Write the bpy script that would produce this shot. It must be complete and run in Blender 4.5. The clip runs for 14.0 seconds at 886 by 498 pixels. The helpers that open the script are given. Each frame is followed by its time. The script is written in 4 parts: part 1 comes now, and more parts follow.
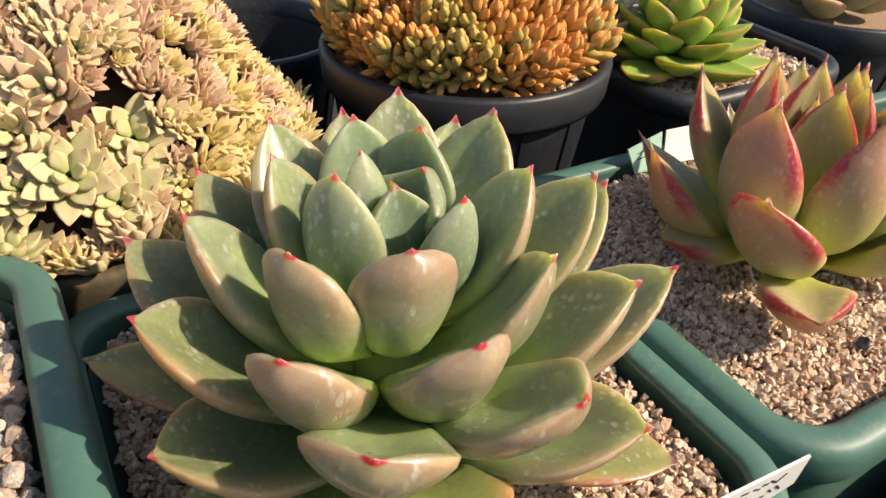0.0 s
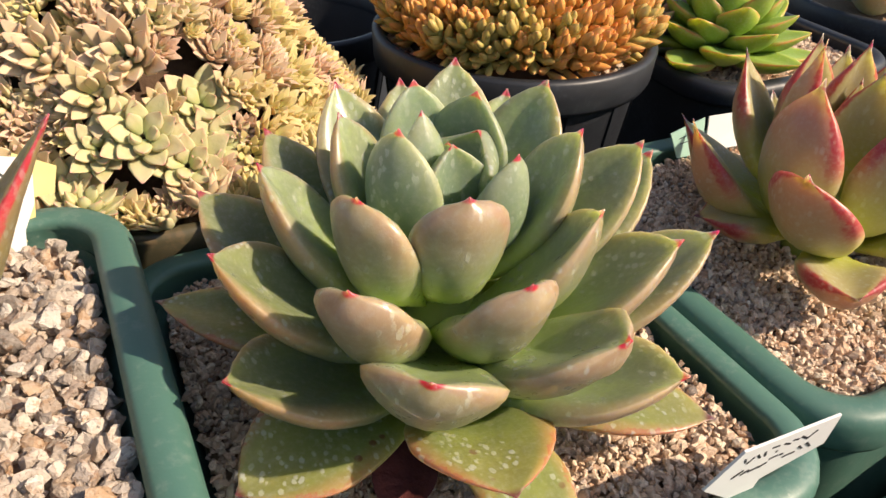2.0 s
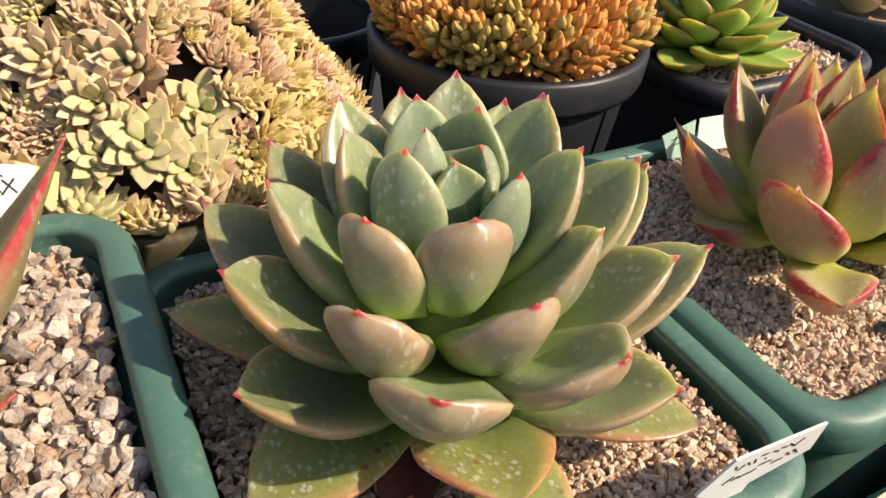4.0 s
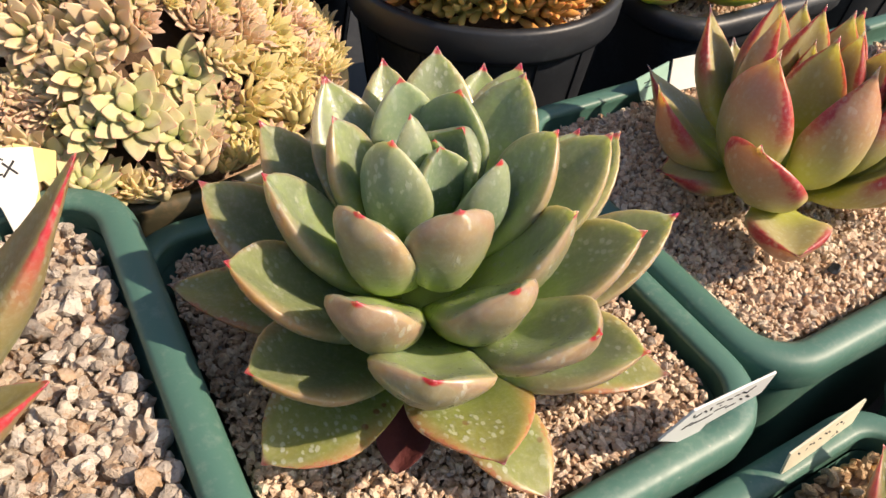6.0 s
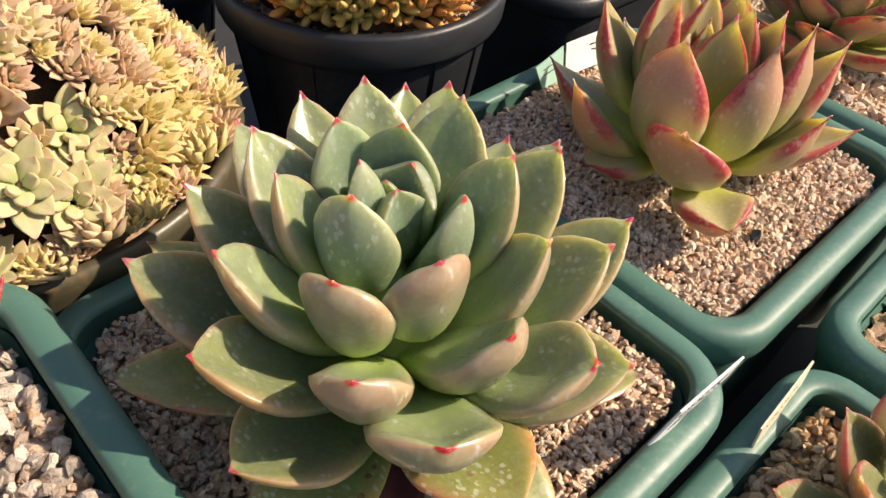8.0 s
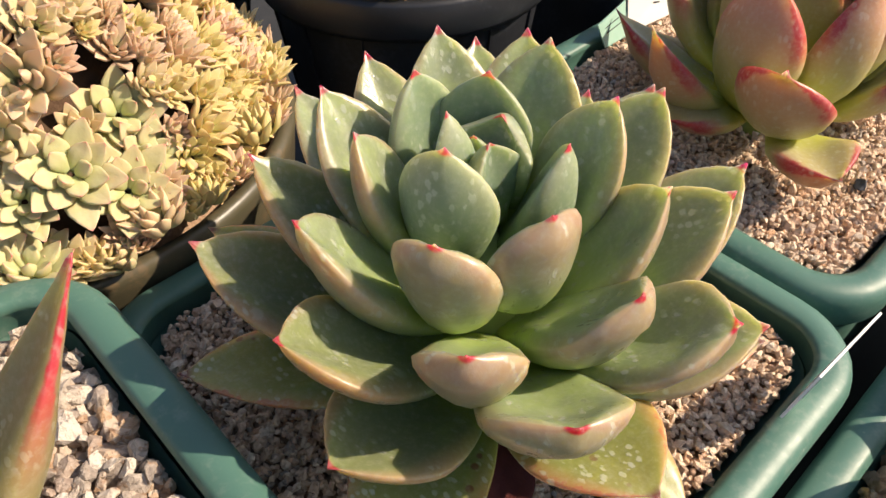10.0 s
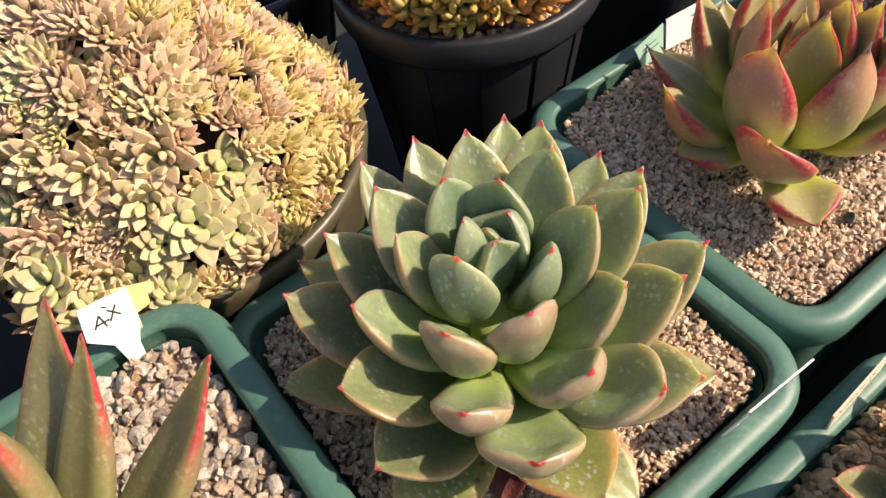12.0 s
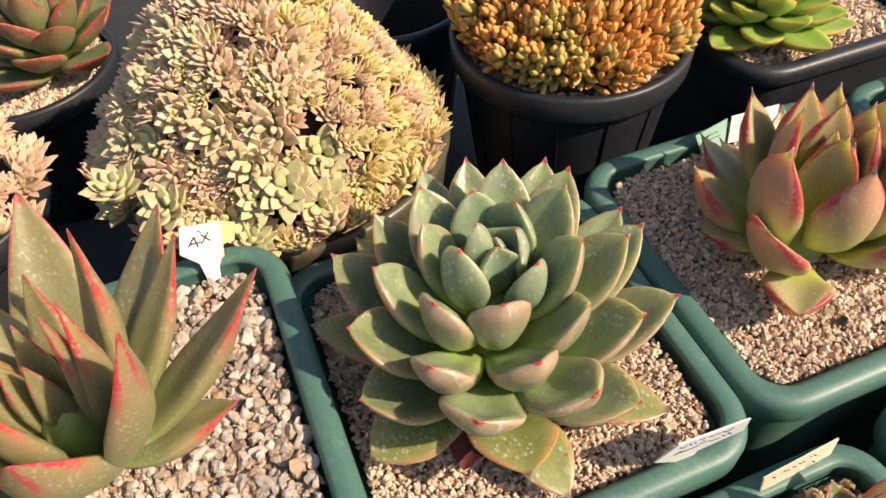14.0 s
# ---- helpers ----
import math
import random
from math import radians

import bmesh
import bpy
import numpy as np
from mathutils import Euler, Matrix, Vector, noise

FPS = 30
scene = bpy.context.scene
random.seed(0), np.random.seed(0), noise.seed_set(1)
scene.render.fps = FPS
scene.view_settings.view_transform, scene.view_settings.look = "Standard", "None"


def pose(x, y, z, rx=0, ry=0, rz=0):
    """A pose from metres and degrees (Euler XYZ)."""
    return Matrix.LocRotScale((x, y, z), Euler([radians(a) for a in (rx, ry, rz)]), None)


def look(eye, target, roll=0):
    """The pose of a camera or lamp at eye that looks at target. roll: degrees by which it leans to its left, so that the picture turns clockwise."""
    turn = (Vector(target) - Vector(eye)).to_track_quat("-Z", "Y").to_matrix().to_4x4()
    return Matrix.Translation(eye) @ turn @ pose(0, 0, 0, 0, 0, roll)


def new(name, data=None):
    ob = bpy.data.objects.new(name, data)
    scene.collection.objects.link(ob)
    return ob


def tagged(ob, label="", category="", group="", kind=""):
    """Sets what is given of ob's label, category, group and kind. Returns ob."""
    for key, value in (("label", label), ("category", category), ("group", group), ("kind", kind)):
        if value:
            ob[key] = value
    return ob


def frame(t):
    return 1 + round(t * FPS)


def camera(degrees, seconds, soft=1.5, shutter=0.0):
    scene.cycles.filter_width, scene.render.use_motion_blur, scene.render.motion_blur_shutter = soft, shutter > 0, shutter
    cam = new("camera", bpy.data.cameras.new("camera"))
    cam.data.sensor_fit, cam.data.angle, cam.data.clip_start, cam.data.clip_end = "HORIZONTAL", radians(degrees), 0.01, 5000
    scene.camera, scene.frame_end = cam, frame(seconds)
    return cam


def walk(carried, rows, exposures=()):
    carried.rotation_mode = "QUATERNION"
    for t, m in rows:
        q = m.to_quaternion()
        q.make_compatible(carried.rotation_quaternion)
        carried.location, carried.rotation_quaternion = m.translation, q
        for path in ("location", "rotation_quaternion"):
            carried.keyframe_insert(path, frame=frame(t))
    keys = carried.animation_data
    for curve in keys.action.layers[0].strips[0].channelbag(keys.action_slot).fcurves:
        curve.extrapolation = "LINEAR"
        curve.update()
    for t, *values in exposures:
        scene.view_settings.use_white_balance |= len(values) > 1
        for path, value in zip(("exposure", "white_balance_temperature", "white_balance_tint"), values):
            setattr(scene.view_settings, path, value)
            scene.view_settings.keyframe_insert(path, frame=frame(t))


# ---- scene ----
cam = camera(61.43, 14.0)
ROWS = [
    (0.0, -0.05013, -0.09602, 0.21483, 54.995, -2.861, -29.900),
    (0.5, -0.05433, -0.09952, 0.21335, 55.341, -3.095, -28.649),
    (1.0, -0.05715, -0.10068, 0.21252, 55.365, -3.200, -27.397),
    (1.5, -0.05717, -0.10224, 0.21220, 54.866, -3.100, -27.032),
    (2.0, -0.05853, -0.10439, 0.21332, 54.735, -2.875, -26.762),
    (2.5, -0.06118, -0.10409, 0.21536, 54.988, -3.071, -26.760),
    (5.0, -0.06167, -0.10162, 0.22307, 50.793, -4.092, -28.404),
    (5.5, -0.06208, -0.10281, 0.22700, 48.768, -3.498, -28.584),
    (6.0, -0.06346, -0.10026, 0.23777, 46.078, -3.647, -29.771),
    (6.5, -0.05892, -0.09782, 0.25179, 41.657, -2.135, -31.512),
    (7.0, -0.05474, -0.09399, 0.25997, 38.000, -1.464, -33.654),
    (7.5, -0.05748, -0.08923, 0.26219, 40.059, -1.229, -35.390),
    (8.0, -0.06959, -0.07735, 0.24057, 44.903, -4.337, -42.887),
    (8.5, -0.07665, -0.06515, 0.22262, 48.216, -5.806, -46.052),
    (9.0, -0.08087, -0.06505, 0.21983, 49.433, -3.127, -45.815),
    (11.5, -0.05798, -0.06743, 0.26106, 36.805, 2.614, -40.011),
    (12.0, -0.06239, -0.07747, 0.28175, 36.696, 4.564, -38.192),
    (12.5, -0.06226, -0.09073, 0.30308, 35.143, 6.762, -35.941),
    (13.0, -0.06045, -0.10202, 0.30742, 33.062, 5.315, -32.303),
    (13.5, -0.05685, -0.11328, 0.30460, 37.253, 3.564, -26.196),
    (14.0, -0.05859, -0.12209, 0.30286, 41.614, 2.328, -21.841),
]
walk(cam, [(t, pose(x, y, z, rx, ry, rz)) for t, x, y, z, rx, ry, rz in ROWS], [(0.0, 0.96, 7000, 14), (7.4, 0.96, 7000, 14), (8.2, 1.08, 7000, 14), (9.2, 1.10, 7000, 14), (11.3, 1.0, 7000, 14), (14.0, 0.96, 7000, 14)])

# ---- world, sun, exposure ----
SUN_TO = Vector((0.76, -0.65, 0.82)).normalized()
world = bpy.data.worlds.new("sky")
scene.world = world
world.use_nodes = True
wn = world.node_tree
sky = wn.nodes.new("ShaderNodeTexSky")
sky.sky_type = "NISHITA"
sky.sun_disc = False
sky.sun_elevation = math.asin(SUN_TO.z)
sky.sun_rotation = math.atan2(SUN_TO.x, SUN_TO.y)
wn.links.new(sky.outputs[0], wn.nodes["Background"].inputs[0])
wn.nodes["Background"].inputs[1].default_value = 0.082
sun = new("sun", bpy.data.lights.new("sun", "SUN"))
sun.data.energy = 3.35
sun.data.angle = radians(0.6)
sun.data.color = (1.0, 0.865, 0.69)
sun.matrix_world = look(SUN_TO * 3, (0, 0, 0))


# ---- materials ----
class Mat:
    """A small builder of node materials."""

    def __init__(self, name, rough=0.5, spec=0.5, sss=0.0, sss_radius=(0.004, 0.002, 0.001)):
        self.m = bpy.data.materials.new(name)
        self.m.use_nodes = True
        self.t = self.m.node_tree
        self.b = self.t.nodes["Principled BSDF"]
        self.b.inputs["Roughness"].default_value = rough
        self.b.inputs["Specular IOR Level"].default_value = spec
        if sss:
            self.b.inputs["Subsurface Weight"].default_value = sss
            self.b.inputs["Subsurface Radius"].default_value = sss_radius
            self.b.inputs["Subsurface Scale"].default_value = 1.0

    def n(self, kind, **kw):
        node = self.t.nodes.new(kind)
        for k, v in kw.items():
            node.inputs[k].default_value = v
        return node

    def link(self, a, b):
        self.t.links.new(a, b)

    def coord(self, which="Object"):
        return self.n("ShaderNodeTexCoord").outputs[which]

    def noise(self, scale, detail=3.0, rough=0.55, vec=None):
        nd = self.n("ShaderNodeTexNoise", Scale=scale, Detail=detail, Roughness=rough)
        self.link(vec if vec else self.coord(), nd.inputs["Vector"])
        return nd.outputs["Fac"]

    def voronoi(self, scale, vec=None):
        nd = self.n("ShaderNodeTexVoronoi", Scale=scale)
        self.link(vec if vec else self.coord(), nd.inputs["Vector"])
        return nd.outputs["Distance"]

    def math(self, op, a, b=0.0, c=0.0):
        nd = self.t.nodes.new("ShaderNodeMath")
        nd.operation = op
        for i, v in enumerate((a, b, c)):
            if isinstance(v, (int, float)):
                nd.inputs[i].default_value = v
            else:
                self.link(v, nd.inputs[i])
        return nd.outputs[0]

    def ramp(self, fac, stops):
        nd = self.t.nodes.new("ShaderNodeValToRGB")
        els = nd.color_ramp.elements
        while len(els) < len(stops):
            els.new(0.5)
        for e, (p, c) in zip(els, stops):
            e.position, e.color = p, (*c, 1) if len(c) == 3 else c
        self.link(fac, nd.inputs[0])
        return nd.outputs["Color"]

    def step(self, fac, lo, hi):
        nd = self.t.nodes.new("ShaderNodeMapRange")
        nd.interpolation_type = "SMOOTHSTEP"
        self.link(fac, nd.inputs[0])
        nd.inputs[1].default_value, nd.inputs[2].default_value = lo, hi
        return nd.outputs[0]

    def mix(self, fac, a, b, mode="MIX"):
        nd = self.t.nodes.new("ShaderNodeMix")
        nd.data_type, nd.blend_type = "RGBA", mode
        for sock, v in ((nd.inputs[0], fac), (nd.inputs[6], a), (nd.inputs[7], b)):
            if isinstance(v, (int, float)):
                sock.default_value = v
            elif isinstance(v, tuple):
                sock.default_value = (*v, 1)
            else:
                self.link(v, sock)
        return nd.outputs[2]

    def color(self, c):
        if isinstance(c, tuple):
            self.b.inputs["Base Color"].default_value = (*c, 1)
        else:
            self.link(c, self.b.inputs["Base Color"])
        return self

    def roughness(self, f):
        self.link(f, self.b.inputs["Roughness"])

    def bump(self, h, strength=0.3, distance=0.001):
        nd = self.n("ShaderNodeBump", Strength=strength, Distance=distance)
        self.link(h, nd.inputs["Height"])
        self.link(nd.outputs[0], self.b.inputs["Normal"])


def leaf_material(name, green, base, blush, margin, tip, blush_from=0.45, margin_width=0.06, tip_from=0.955, speck=0.0, spots=0.5, under=0.5, rough=0.48, tip_len=0.05, keel=0.0, top_blush=0.10, base_to=0.42, ragged=0.0, mottle=0.25, band=0.6, margin_from=0.42, margin_to=0.80, rim=0.9):
    """Leaf of a succulent. UV: u runs round the leaf (0 to 0.5 its upper face, 0.5 to 1 its under face), v from base to tip."""
    a = Mat(name, rough, 0.5, 0.6, (0.009, 0.008, 0.003))
    uv = a.n("ShaderNodeUVMap").outputs[0]
    sep = a.n("ShaderNodeSeparateXYZ")
    a.link(uv, sep.inputs[0])
    u, v = sep.outputs[0], sep.outputs[1]
    rnd = a.n("ShaderNodeObjectInfo").outputs["Random"]
    co = a.coord()
    big = a.noise(60, 3, 0.6, co)
    fine = a.noise(900, 3, 0.6, co)
    edge = a.math("ABSOLUTE", a.math("COSINE", a.math("MULTIPLY", u, 2 * math.pi)))
    below = a.step(u, 0.49, 0.51)
    vj = a.math("ADD", v, a.math("MULTIPLY", a.math("SUBTRACT", big, 0.5), 0.18))
    col = a.mix(a.step(vj, 0.05, base_to), base, green)
    # blush grows towards the tip, the margin and the under face
    bl = a.math("MULTIPLY", a.step(vj, blush_from, 1.0), a.math("ADD", top_blush, a.math("MULTIPLY", below, under)))
    bl = a.math("ADD", bl, a.math("MULTIPLY", a.step(a.math("ADD", edge, a.math("MULTIPLY", a.math("SUBTRACT", big, 0.5), 0.4)), 0.60, 1.0), band))
    bl = a.math("MULTIPLY", bl, a.math("ADD", 0.7, a.math("MULTIPLY", rnd, 0.5)))
    bl = a.math("MINIMUM", a.math("MULTIPLY", bl, a.step(vj, 0.22, 0.68)), 0.95)
    patch = a.noise(150, 4, 0.65, co)
    col = a.mix(a.math("MULTIPLY", a.step(patch, 0.42, 0.72), mottle), col, base)
    col = a.mix(a.math("MULTIPLY", bl, a.math("ADD", 0.72, a.math("MULTIPLY", patch, 0.5))), col, blush)
    # thin coloured margin, wider towards the tip
    torn = a.math("MULTIPLY", a.math("SUBTRACT", a.noise(380, 3, 0.6, co), 0.5), 0.06 + 0.5 * ragged)
    mg = a.step(a.math("ADD", edge, torn), 1 - margin_width, 1 - margin_width * 0.3)
    mg = a.math("MULTIPLY", mg, a.step(vj, margin_from, margin_to))
    col = a.mix(a.math("MULTIPLY", mg, rim), col, margin)
    if keel:
        kl = a.math("MULTIPLY", a.math("MULTIPLY", a.step(edge, keel, 0.0), below), a.step(vj, 0.6, 0.9))
        col = a.mix(kl, col, margin)
    tp = a.step(a.math("ADD", v, a.math("MULTIPLY", a.math("SUBTRACT", big, 0.5), 0.015)), tip_from, tip_from + tip_len)
    col = a.mix(tp, col, tip)
    if speck:
        sp = a.step(a.voronoi(220, co), 0.2 * speck, 0.12 * speck)
        col = a.mix(a.math("MULTIPLY", sp, a.math("MULTIPLY", a.step(big, 0.5, 0.62), 0.8)), col, (0.16, 0.035, 0.02))
    # dried water marks
    st = a.n("ShaderNodeMapping", Scale=(1.0, 0.7, 0.45))
    a.link(co, st.inputs[0])
    wm = a.math("MULTIPLY", a.step(a.math("ADD", a.voronoi(700, st.outputs[0]), a.math("MULTIPLY", a.noise(700, 3, 0.6, co), 0.7)), 0.72, 0.56), a.step(a.noise(110, 2, 0.5, co), 0.46, 0.58))
    wm2 = a.math("MULTIPLY", a.step(a.math("ADD", a.voronoi(150, st.outputs[0]), a.math("MULTIPLY", fine, 0.30)), 0.34, 0.26), a.math("MULTIPLY", a.step(a.noise(60, 1, 0.5, co), 0.56, 0.62), 0.55))
    wmk = a.math("MULTIPLY", a.math("MAXIMUM", wm, wm2), spots)
    col = a.mix(wmk, col, (0.56, 0.58, 0.50))
    col = a.mix(a.math("MULTIPLY", a.step(fine, 0.4, 0.8), 0.20), col, (0.50, 0.50, 0.42))
    a.color(col)
    a.roughness(a.math("SUBTRACT", a.math("ADD", rough - 0.08, a.math("MULTIPLY", big, 0.2)), a.math("MULTIPLY", wmk, 0.25)))
    a.bump(a.math("ADD", a.math("MULTIPLY", fine, 0.25), a.math("ADD", big, a.math("MULTIPLY", wmk, 0.3))), 0.35, 0.0006)
    return a.m


# pale green base, brightened to stand for light glowing through the leaf
m_main = leaf_material("glaucous_leaf", (0.205, 0.262, 0.142), (0.42, 0.55, 0.14), (0.33, 0.215, 0.145), (0.46, 0.33, 0.20), (0.40, 0.005, 0.028), 0.40, 0.06, 0.962, 0.12, 0.46, 0.78, base_to=0.75, tip_len=0.014, rough=0.30, rim=0.4, band=0.5, mottle=0.28)
m_front = leaf_material("blunt_glaucous_leaf", (0.205, 0.262, 0.142), (0.42, 0.55, 0.14), (0.33, 0.215, 0.145), (0.46, 0.33, 0.20), (0.40, 0.005, 0.028), 0.40, 0.06, 0.968, 0.12, 0.46, 0.78, base_to=0.75, tip_len=0.012, rough=0.30, rim=0.4, band=0.5, mottle=0.28)
# older leaves' deeper green, darkened further to stand for shade on the left
m_outer = leaf_material("deep_green_shaded_leaf", (0.165, 0.205, 0.090), (0.36, 0.46, 0.10), (0.36, 0.21, 0.12), (0.46, 0.28, 0.14), (0.34, 0.008, 0.030), 0.30, 0.08, 0.964, 0.25, 0.48, 0.85, tip_len=0.014, rough=0.30, mottle=0.2, band=0.65, rim=0.5)
m_core = leaf_material("young_glaucous_leaf", (0.175, 0.250, 0.150), (0.25, 0.38, 0.12), (0.31, 0.30, 0.20), (0.36, 0.34, 0.24), (0.44, 0.008, 0.028), 0.5, 0.03, 0.955, 0.0, 0.36, 0.4, tip_len=0.014, rough=0.42, rim=0.3, band=0.25)
m_old = leaf_material("ageing_leaf", (0.185, 0.235, 0.070), (0.30, 0.36, 0.08), (0.38, 0.21, 0.085), (0.38, 0.10, 0.06), (0.12, 0.012, 0.02), 0.35, 0.10, 0.945, 1.0, 0.55, 0.5, tip_len=0.04, top_blush=0.22, ragged=1.0, mottle=0.4, rough=0.34, rim=0.75)
m_peach = leaf_material("peach_leaf", (0.35, 0.31, 0.15), (0.44, 0.46, 0.08), (0.43, 0.175, 0.115), (0.31, 0.004, 0.024), (0.06, 0.005, 0.02), 0.14, 0.21, 0.90, 0.0, 0.22, 0.85, tip_len=0.05, top_blush=0.10, base_to=0.62, ragged=0.6, mottle=0.15, band=0.3, rough=0.38, margin_from=0.46, margin_to=0.72)
# olive green darkened to stand for shade lying on the front leaves
m_olive = leaf_material("olive_leaf", (0.215, 0.205, 0.085), (0.24, 0.28, 0.095), (0.33, 0.20, 0.105), (0.50, 0.012, 0.045), (0.42, 0.010, 0.035), 0.3, 0.17, 0.935, 0.0, 0.24, 0.7, tip_len=0.05, keel=0.34, ragged=0.5, margin_from=0.58, margin_to=0.82, band=0.4, rough=0.40, rim=0.9, top_blush=0.25)
m_redgreen = leaf_material("red_green_leaf", (0.17, 0.21, 0.08), (0.26, 0.29, 0.09), (0.27, 0.075, 0.05), (0.30, 0.025, 0.025), (0.30, 0.02, 0.02), 0.35, 0.10, 0.93, 0.0, 0.2, 0.8)
m_maroon = leaf_material("maroon_green_leaf", (0.16, 0.17, 0.06), (0.24, 0.25, 0.09), (0.40, 0.15, 0.11), (0.44, 0.07, 0.08), (0.45, 0.02, 0.04), 0.35, 0.12, 0.95, 0.0, 0.45, 0.8, tip_len=0.03, rough=0.38, band=0.8)
m_lime = leaf_material("lime_leaf", (0.23, 0.36, 0.05), (0.28, 0.40, 0.06), (0.36, 0.38, 0.07), (0.50, 0.20, 0.05), (0.45, 0.10, 0.04), 0.6, 0.04, 0.96, 0.0, 0.1, 0.4)
m_dusty = leaf_material("dusty_green_leaf", (0.24, 0.30, 0.17), (0.30, 0.34, 0.16), (0.44, 0.30, 0.22), (0.50, 0.20, 0.15), (0.45, 0.08, 0.06), 0.5, 0.05, 0.96, 0.0, 0.2, 0.4)


def small_leaf_material(name, heart, body, blush, tip, hue_shift):
    a = Mat(name, 0.5, 0.4, 0.15)
    sep = a.n("ShaderNodeSeparateXYZ")
    a.link(a.n("ShaderNodeUVMap").outputs[0], sep.inputs[0])
    v = sep.outputs[1]
    edge = a.math("ABSOLUTE", a.math("COSINE", a.math("MULTIPLY", sep.outputs[0], 2 * math.pi)))
    rnd = a.n("ShaderNodeObjectInfo").outputs["Random"]
    isl = a.n("ShaderNodeNewGeometry").outputs["Random Per Island"]
    body2 = a.mix(a.math("MULTIPLY", rnd, hue_shift), body, heart)
    col = a.mix(a.step(v, 0.05, 0.5), heart, body2)
    f = a.math("MULTIPLY", a.step(v, 0.45, 1.0), a.math("ADD", 0.1, a.math("ADD", a.math("MULTIPLY", isl, 0.4), a.math("MULTIPLY", a.step(edge, 0.55, 1.0), 0.6))))
    col = a.mix(a.math("MINIMUM", f, 0.9), col, blush)
    col = a.mix(a.math("MULTIPLY", a.step(v, 0.66, 0.95), 0.85), col, tip)
    a.color(a.mix(a.math("MULTIPLY", a.noise(700), 0.25), col, (0.55, 0.50, 0.36)))
    a.bump(a.noise(500), 0.3, 0.0005)
    return a.m


m_cream = small_leaf_material("cream_leaf", (0.56, 0.53, 0.25), (0.65, 0.48, 0.30), (0.66, 0.36, 0.26), (0.66, 0.26, 0.20), 0.6)
m_yellowcream = small_leaf_material("yellow_cream_leaf", (0.56, 0.51, 0.17), (0.67, 0.52, 0.24), (0.66, 0.40, 0.21), (0.62, 0.31, 0.18), 0.6)
m_pinkcream = small_leaf_material("pink_cream_leaf", (0.52, 0.43, 0.24), (0.64, 0.42, 0.30), (0.64, 0.33, 0.25), (0.60, 0.25, 0.20), 0.5)
m_mint = small_leaf_material("mint_leaf", (0.46, 0.49, 0.21), (0.53, 0.47, 0.26), (0.66, 0.33, 0.25), (0.64, 0.17, 0.18), 0.6)
m_bean = small_leaf_material("amber_bean_leaf", (0.44, 0.27, 0.04), (0.72, 0.31, 0.05), (0.72, 0.18, 0.04), (0.50, 0.06, 0.03), 0.4)
m_bean2 = small_leaf_material("olive_bean_leaf", (0.28, 0.27, 0.05), (0.52, 0.36, 0.07), (0.64, 0.30, 0.06), (0.55, 0.16, 0.04), 0.5)


def plastic_material(name, c1, c2, rough, dust, scale=40):
    a = Mat(name, rough, 0.5)
    co = a.coord()
    n1, n2 = a.noise(scale, 4, 0.6, co), a.noise(scale * 14, 3, 0.6, co)
    col = a.mix(n1, c1, c2)
    col = a.mix(a.math("MULTIPLY", a.step(a.math("MULTIPLY", n1, n2), 0.24, 0.42), 0.35), col, dust)
    sp = a.step(a.voronoi(260, co), 0.10, 0.05)
    col = a.mix(a.math("MULTIPLY", sp, a.step(n1, 0.5, 0.6)), col, dust)
    a.color(col)
    a.roughness(a.math("ADD", rough - 0.08, a.math("MULTIPLY", n2, 0.22)))
    a.bump(n2, 0.12, 0.0004)
    return a.m


m_green = plastic_material("green_plastic", (0.062, 0.150, 0.118), (0.074, 0.172, 0.138), 0.44, (0.20, 0.27, 0.23))
m_black = plastic_material("black_plastic", (0.012, 0.014, 0.018), (0.021, 0.024, 0.030), 0.42, (0.058, 0.064, 0.074))
m_glaze = plastic_material("brown_green_glaze", (0.045, 0.048, 0.030), (0.115, 0.095, 0.058), 0.36, (0.24, 0.15, 0.08), 30)
# grey bench, its colour darkened to stand for shade between the pots
m_table = plastic_material("shade_dark_bench", (0.017, 0.0175, 0.0175), (0.030, 0.030, 0.029), 0.7, (0.05, 0.049, 0.046), 12)


def grain_material(name, stops, dust, rust=(0.36, 0.18, 0.09), soiled=0.3):
    a = Mat(name, 0.85, 0.25)
    isl = a.n("ShaderNodeNewGeometry").outputs["Random Per Island"]
    co = a.coord()
    col = a.ramp(isl, stops)
    col = a.mix(a.math("MULTIPLY", a.step(a.noise(900, 3, 0.6, co), 0.35, 0.75), 0.45), col, dust)
    col = a.mix(a.math("MULTIPLY", a.step(a.noise(520, 4, 0.65, co), 0.54, 0.66), soiled), col, rust)
    pit = a.step(a.noise(1300, 3, 0.6, co), 0.60, 0.72)
    col = a.mix(a.math("MULTIPLY", pit, soiled * 0.6), col, (0.16, 0.10, 0.07))
    a.color(col)
    a.bump(a.math("SUBTRACT", a.noise(1100, 4, 0.7, co), a.math("MULTIPLY", pit, 0.5)), 0.9, 0.0008)
    return a.m


m_fine = grain_material("tan_pumice", ((0, (0.78, 0.55, 0.39)), (0.25, (0.88, 0.72, 0.55)), (0.45, (0.68, 0.45, 0.30)), (0.66, (0.88, 0.76, 0.60)), (0.86, (0.56, 0.33, 0.19)), (0.97, (0.38, 0.33, 0.29))), (0.84, 0.65, 0.49))
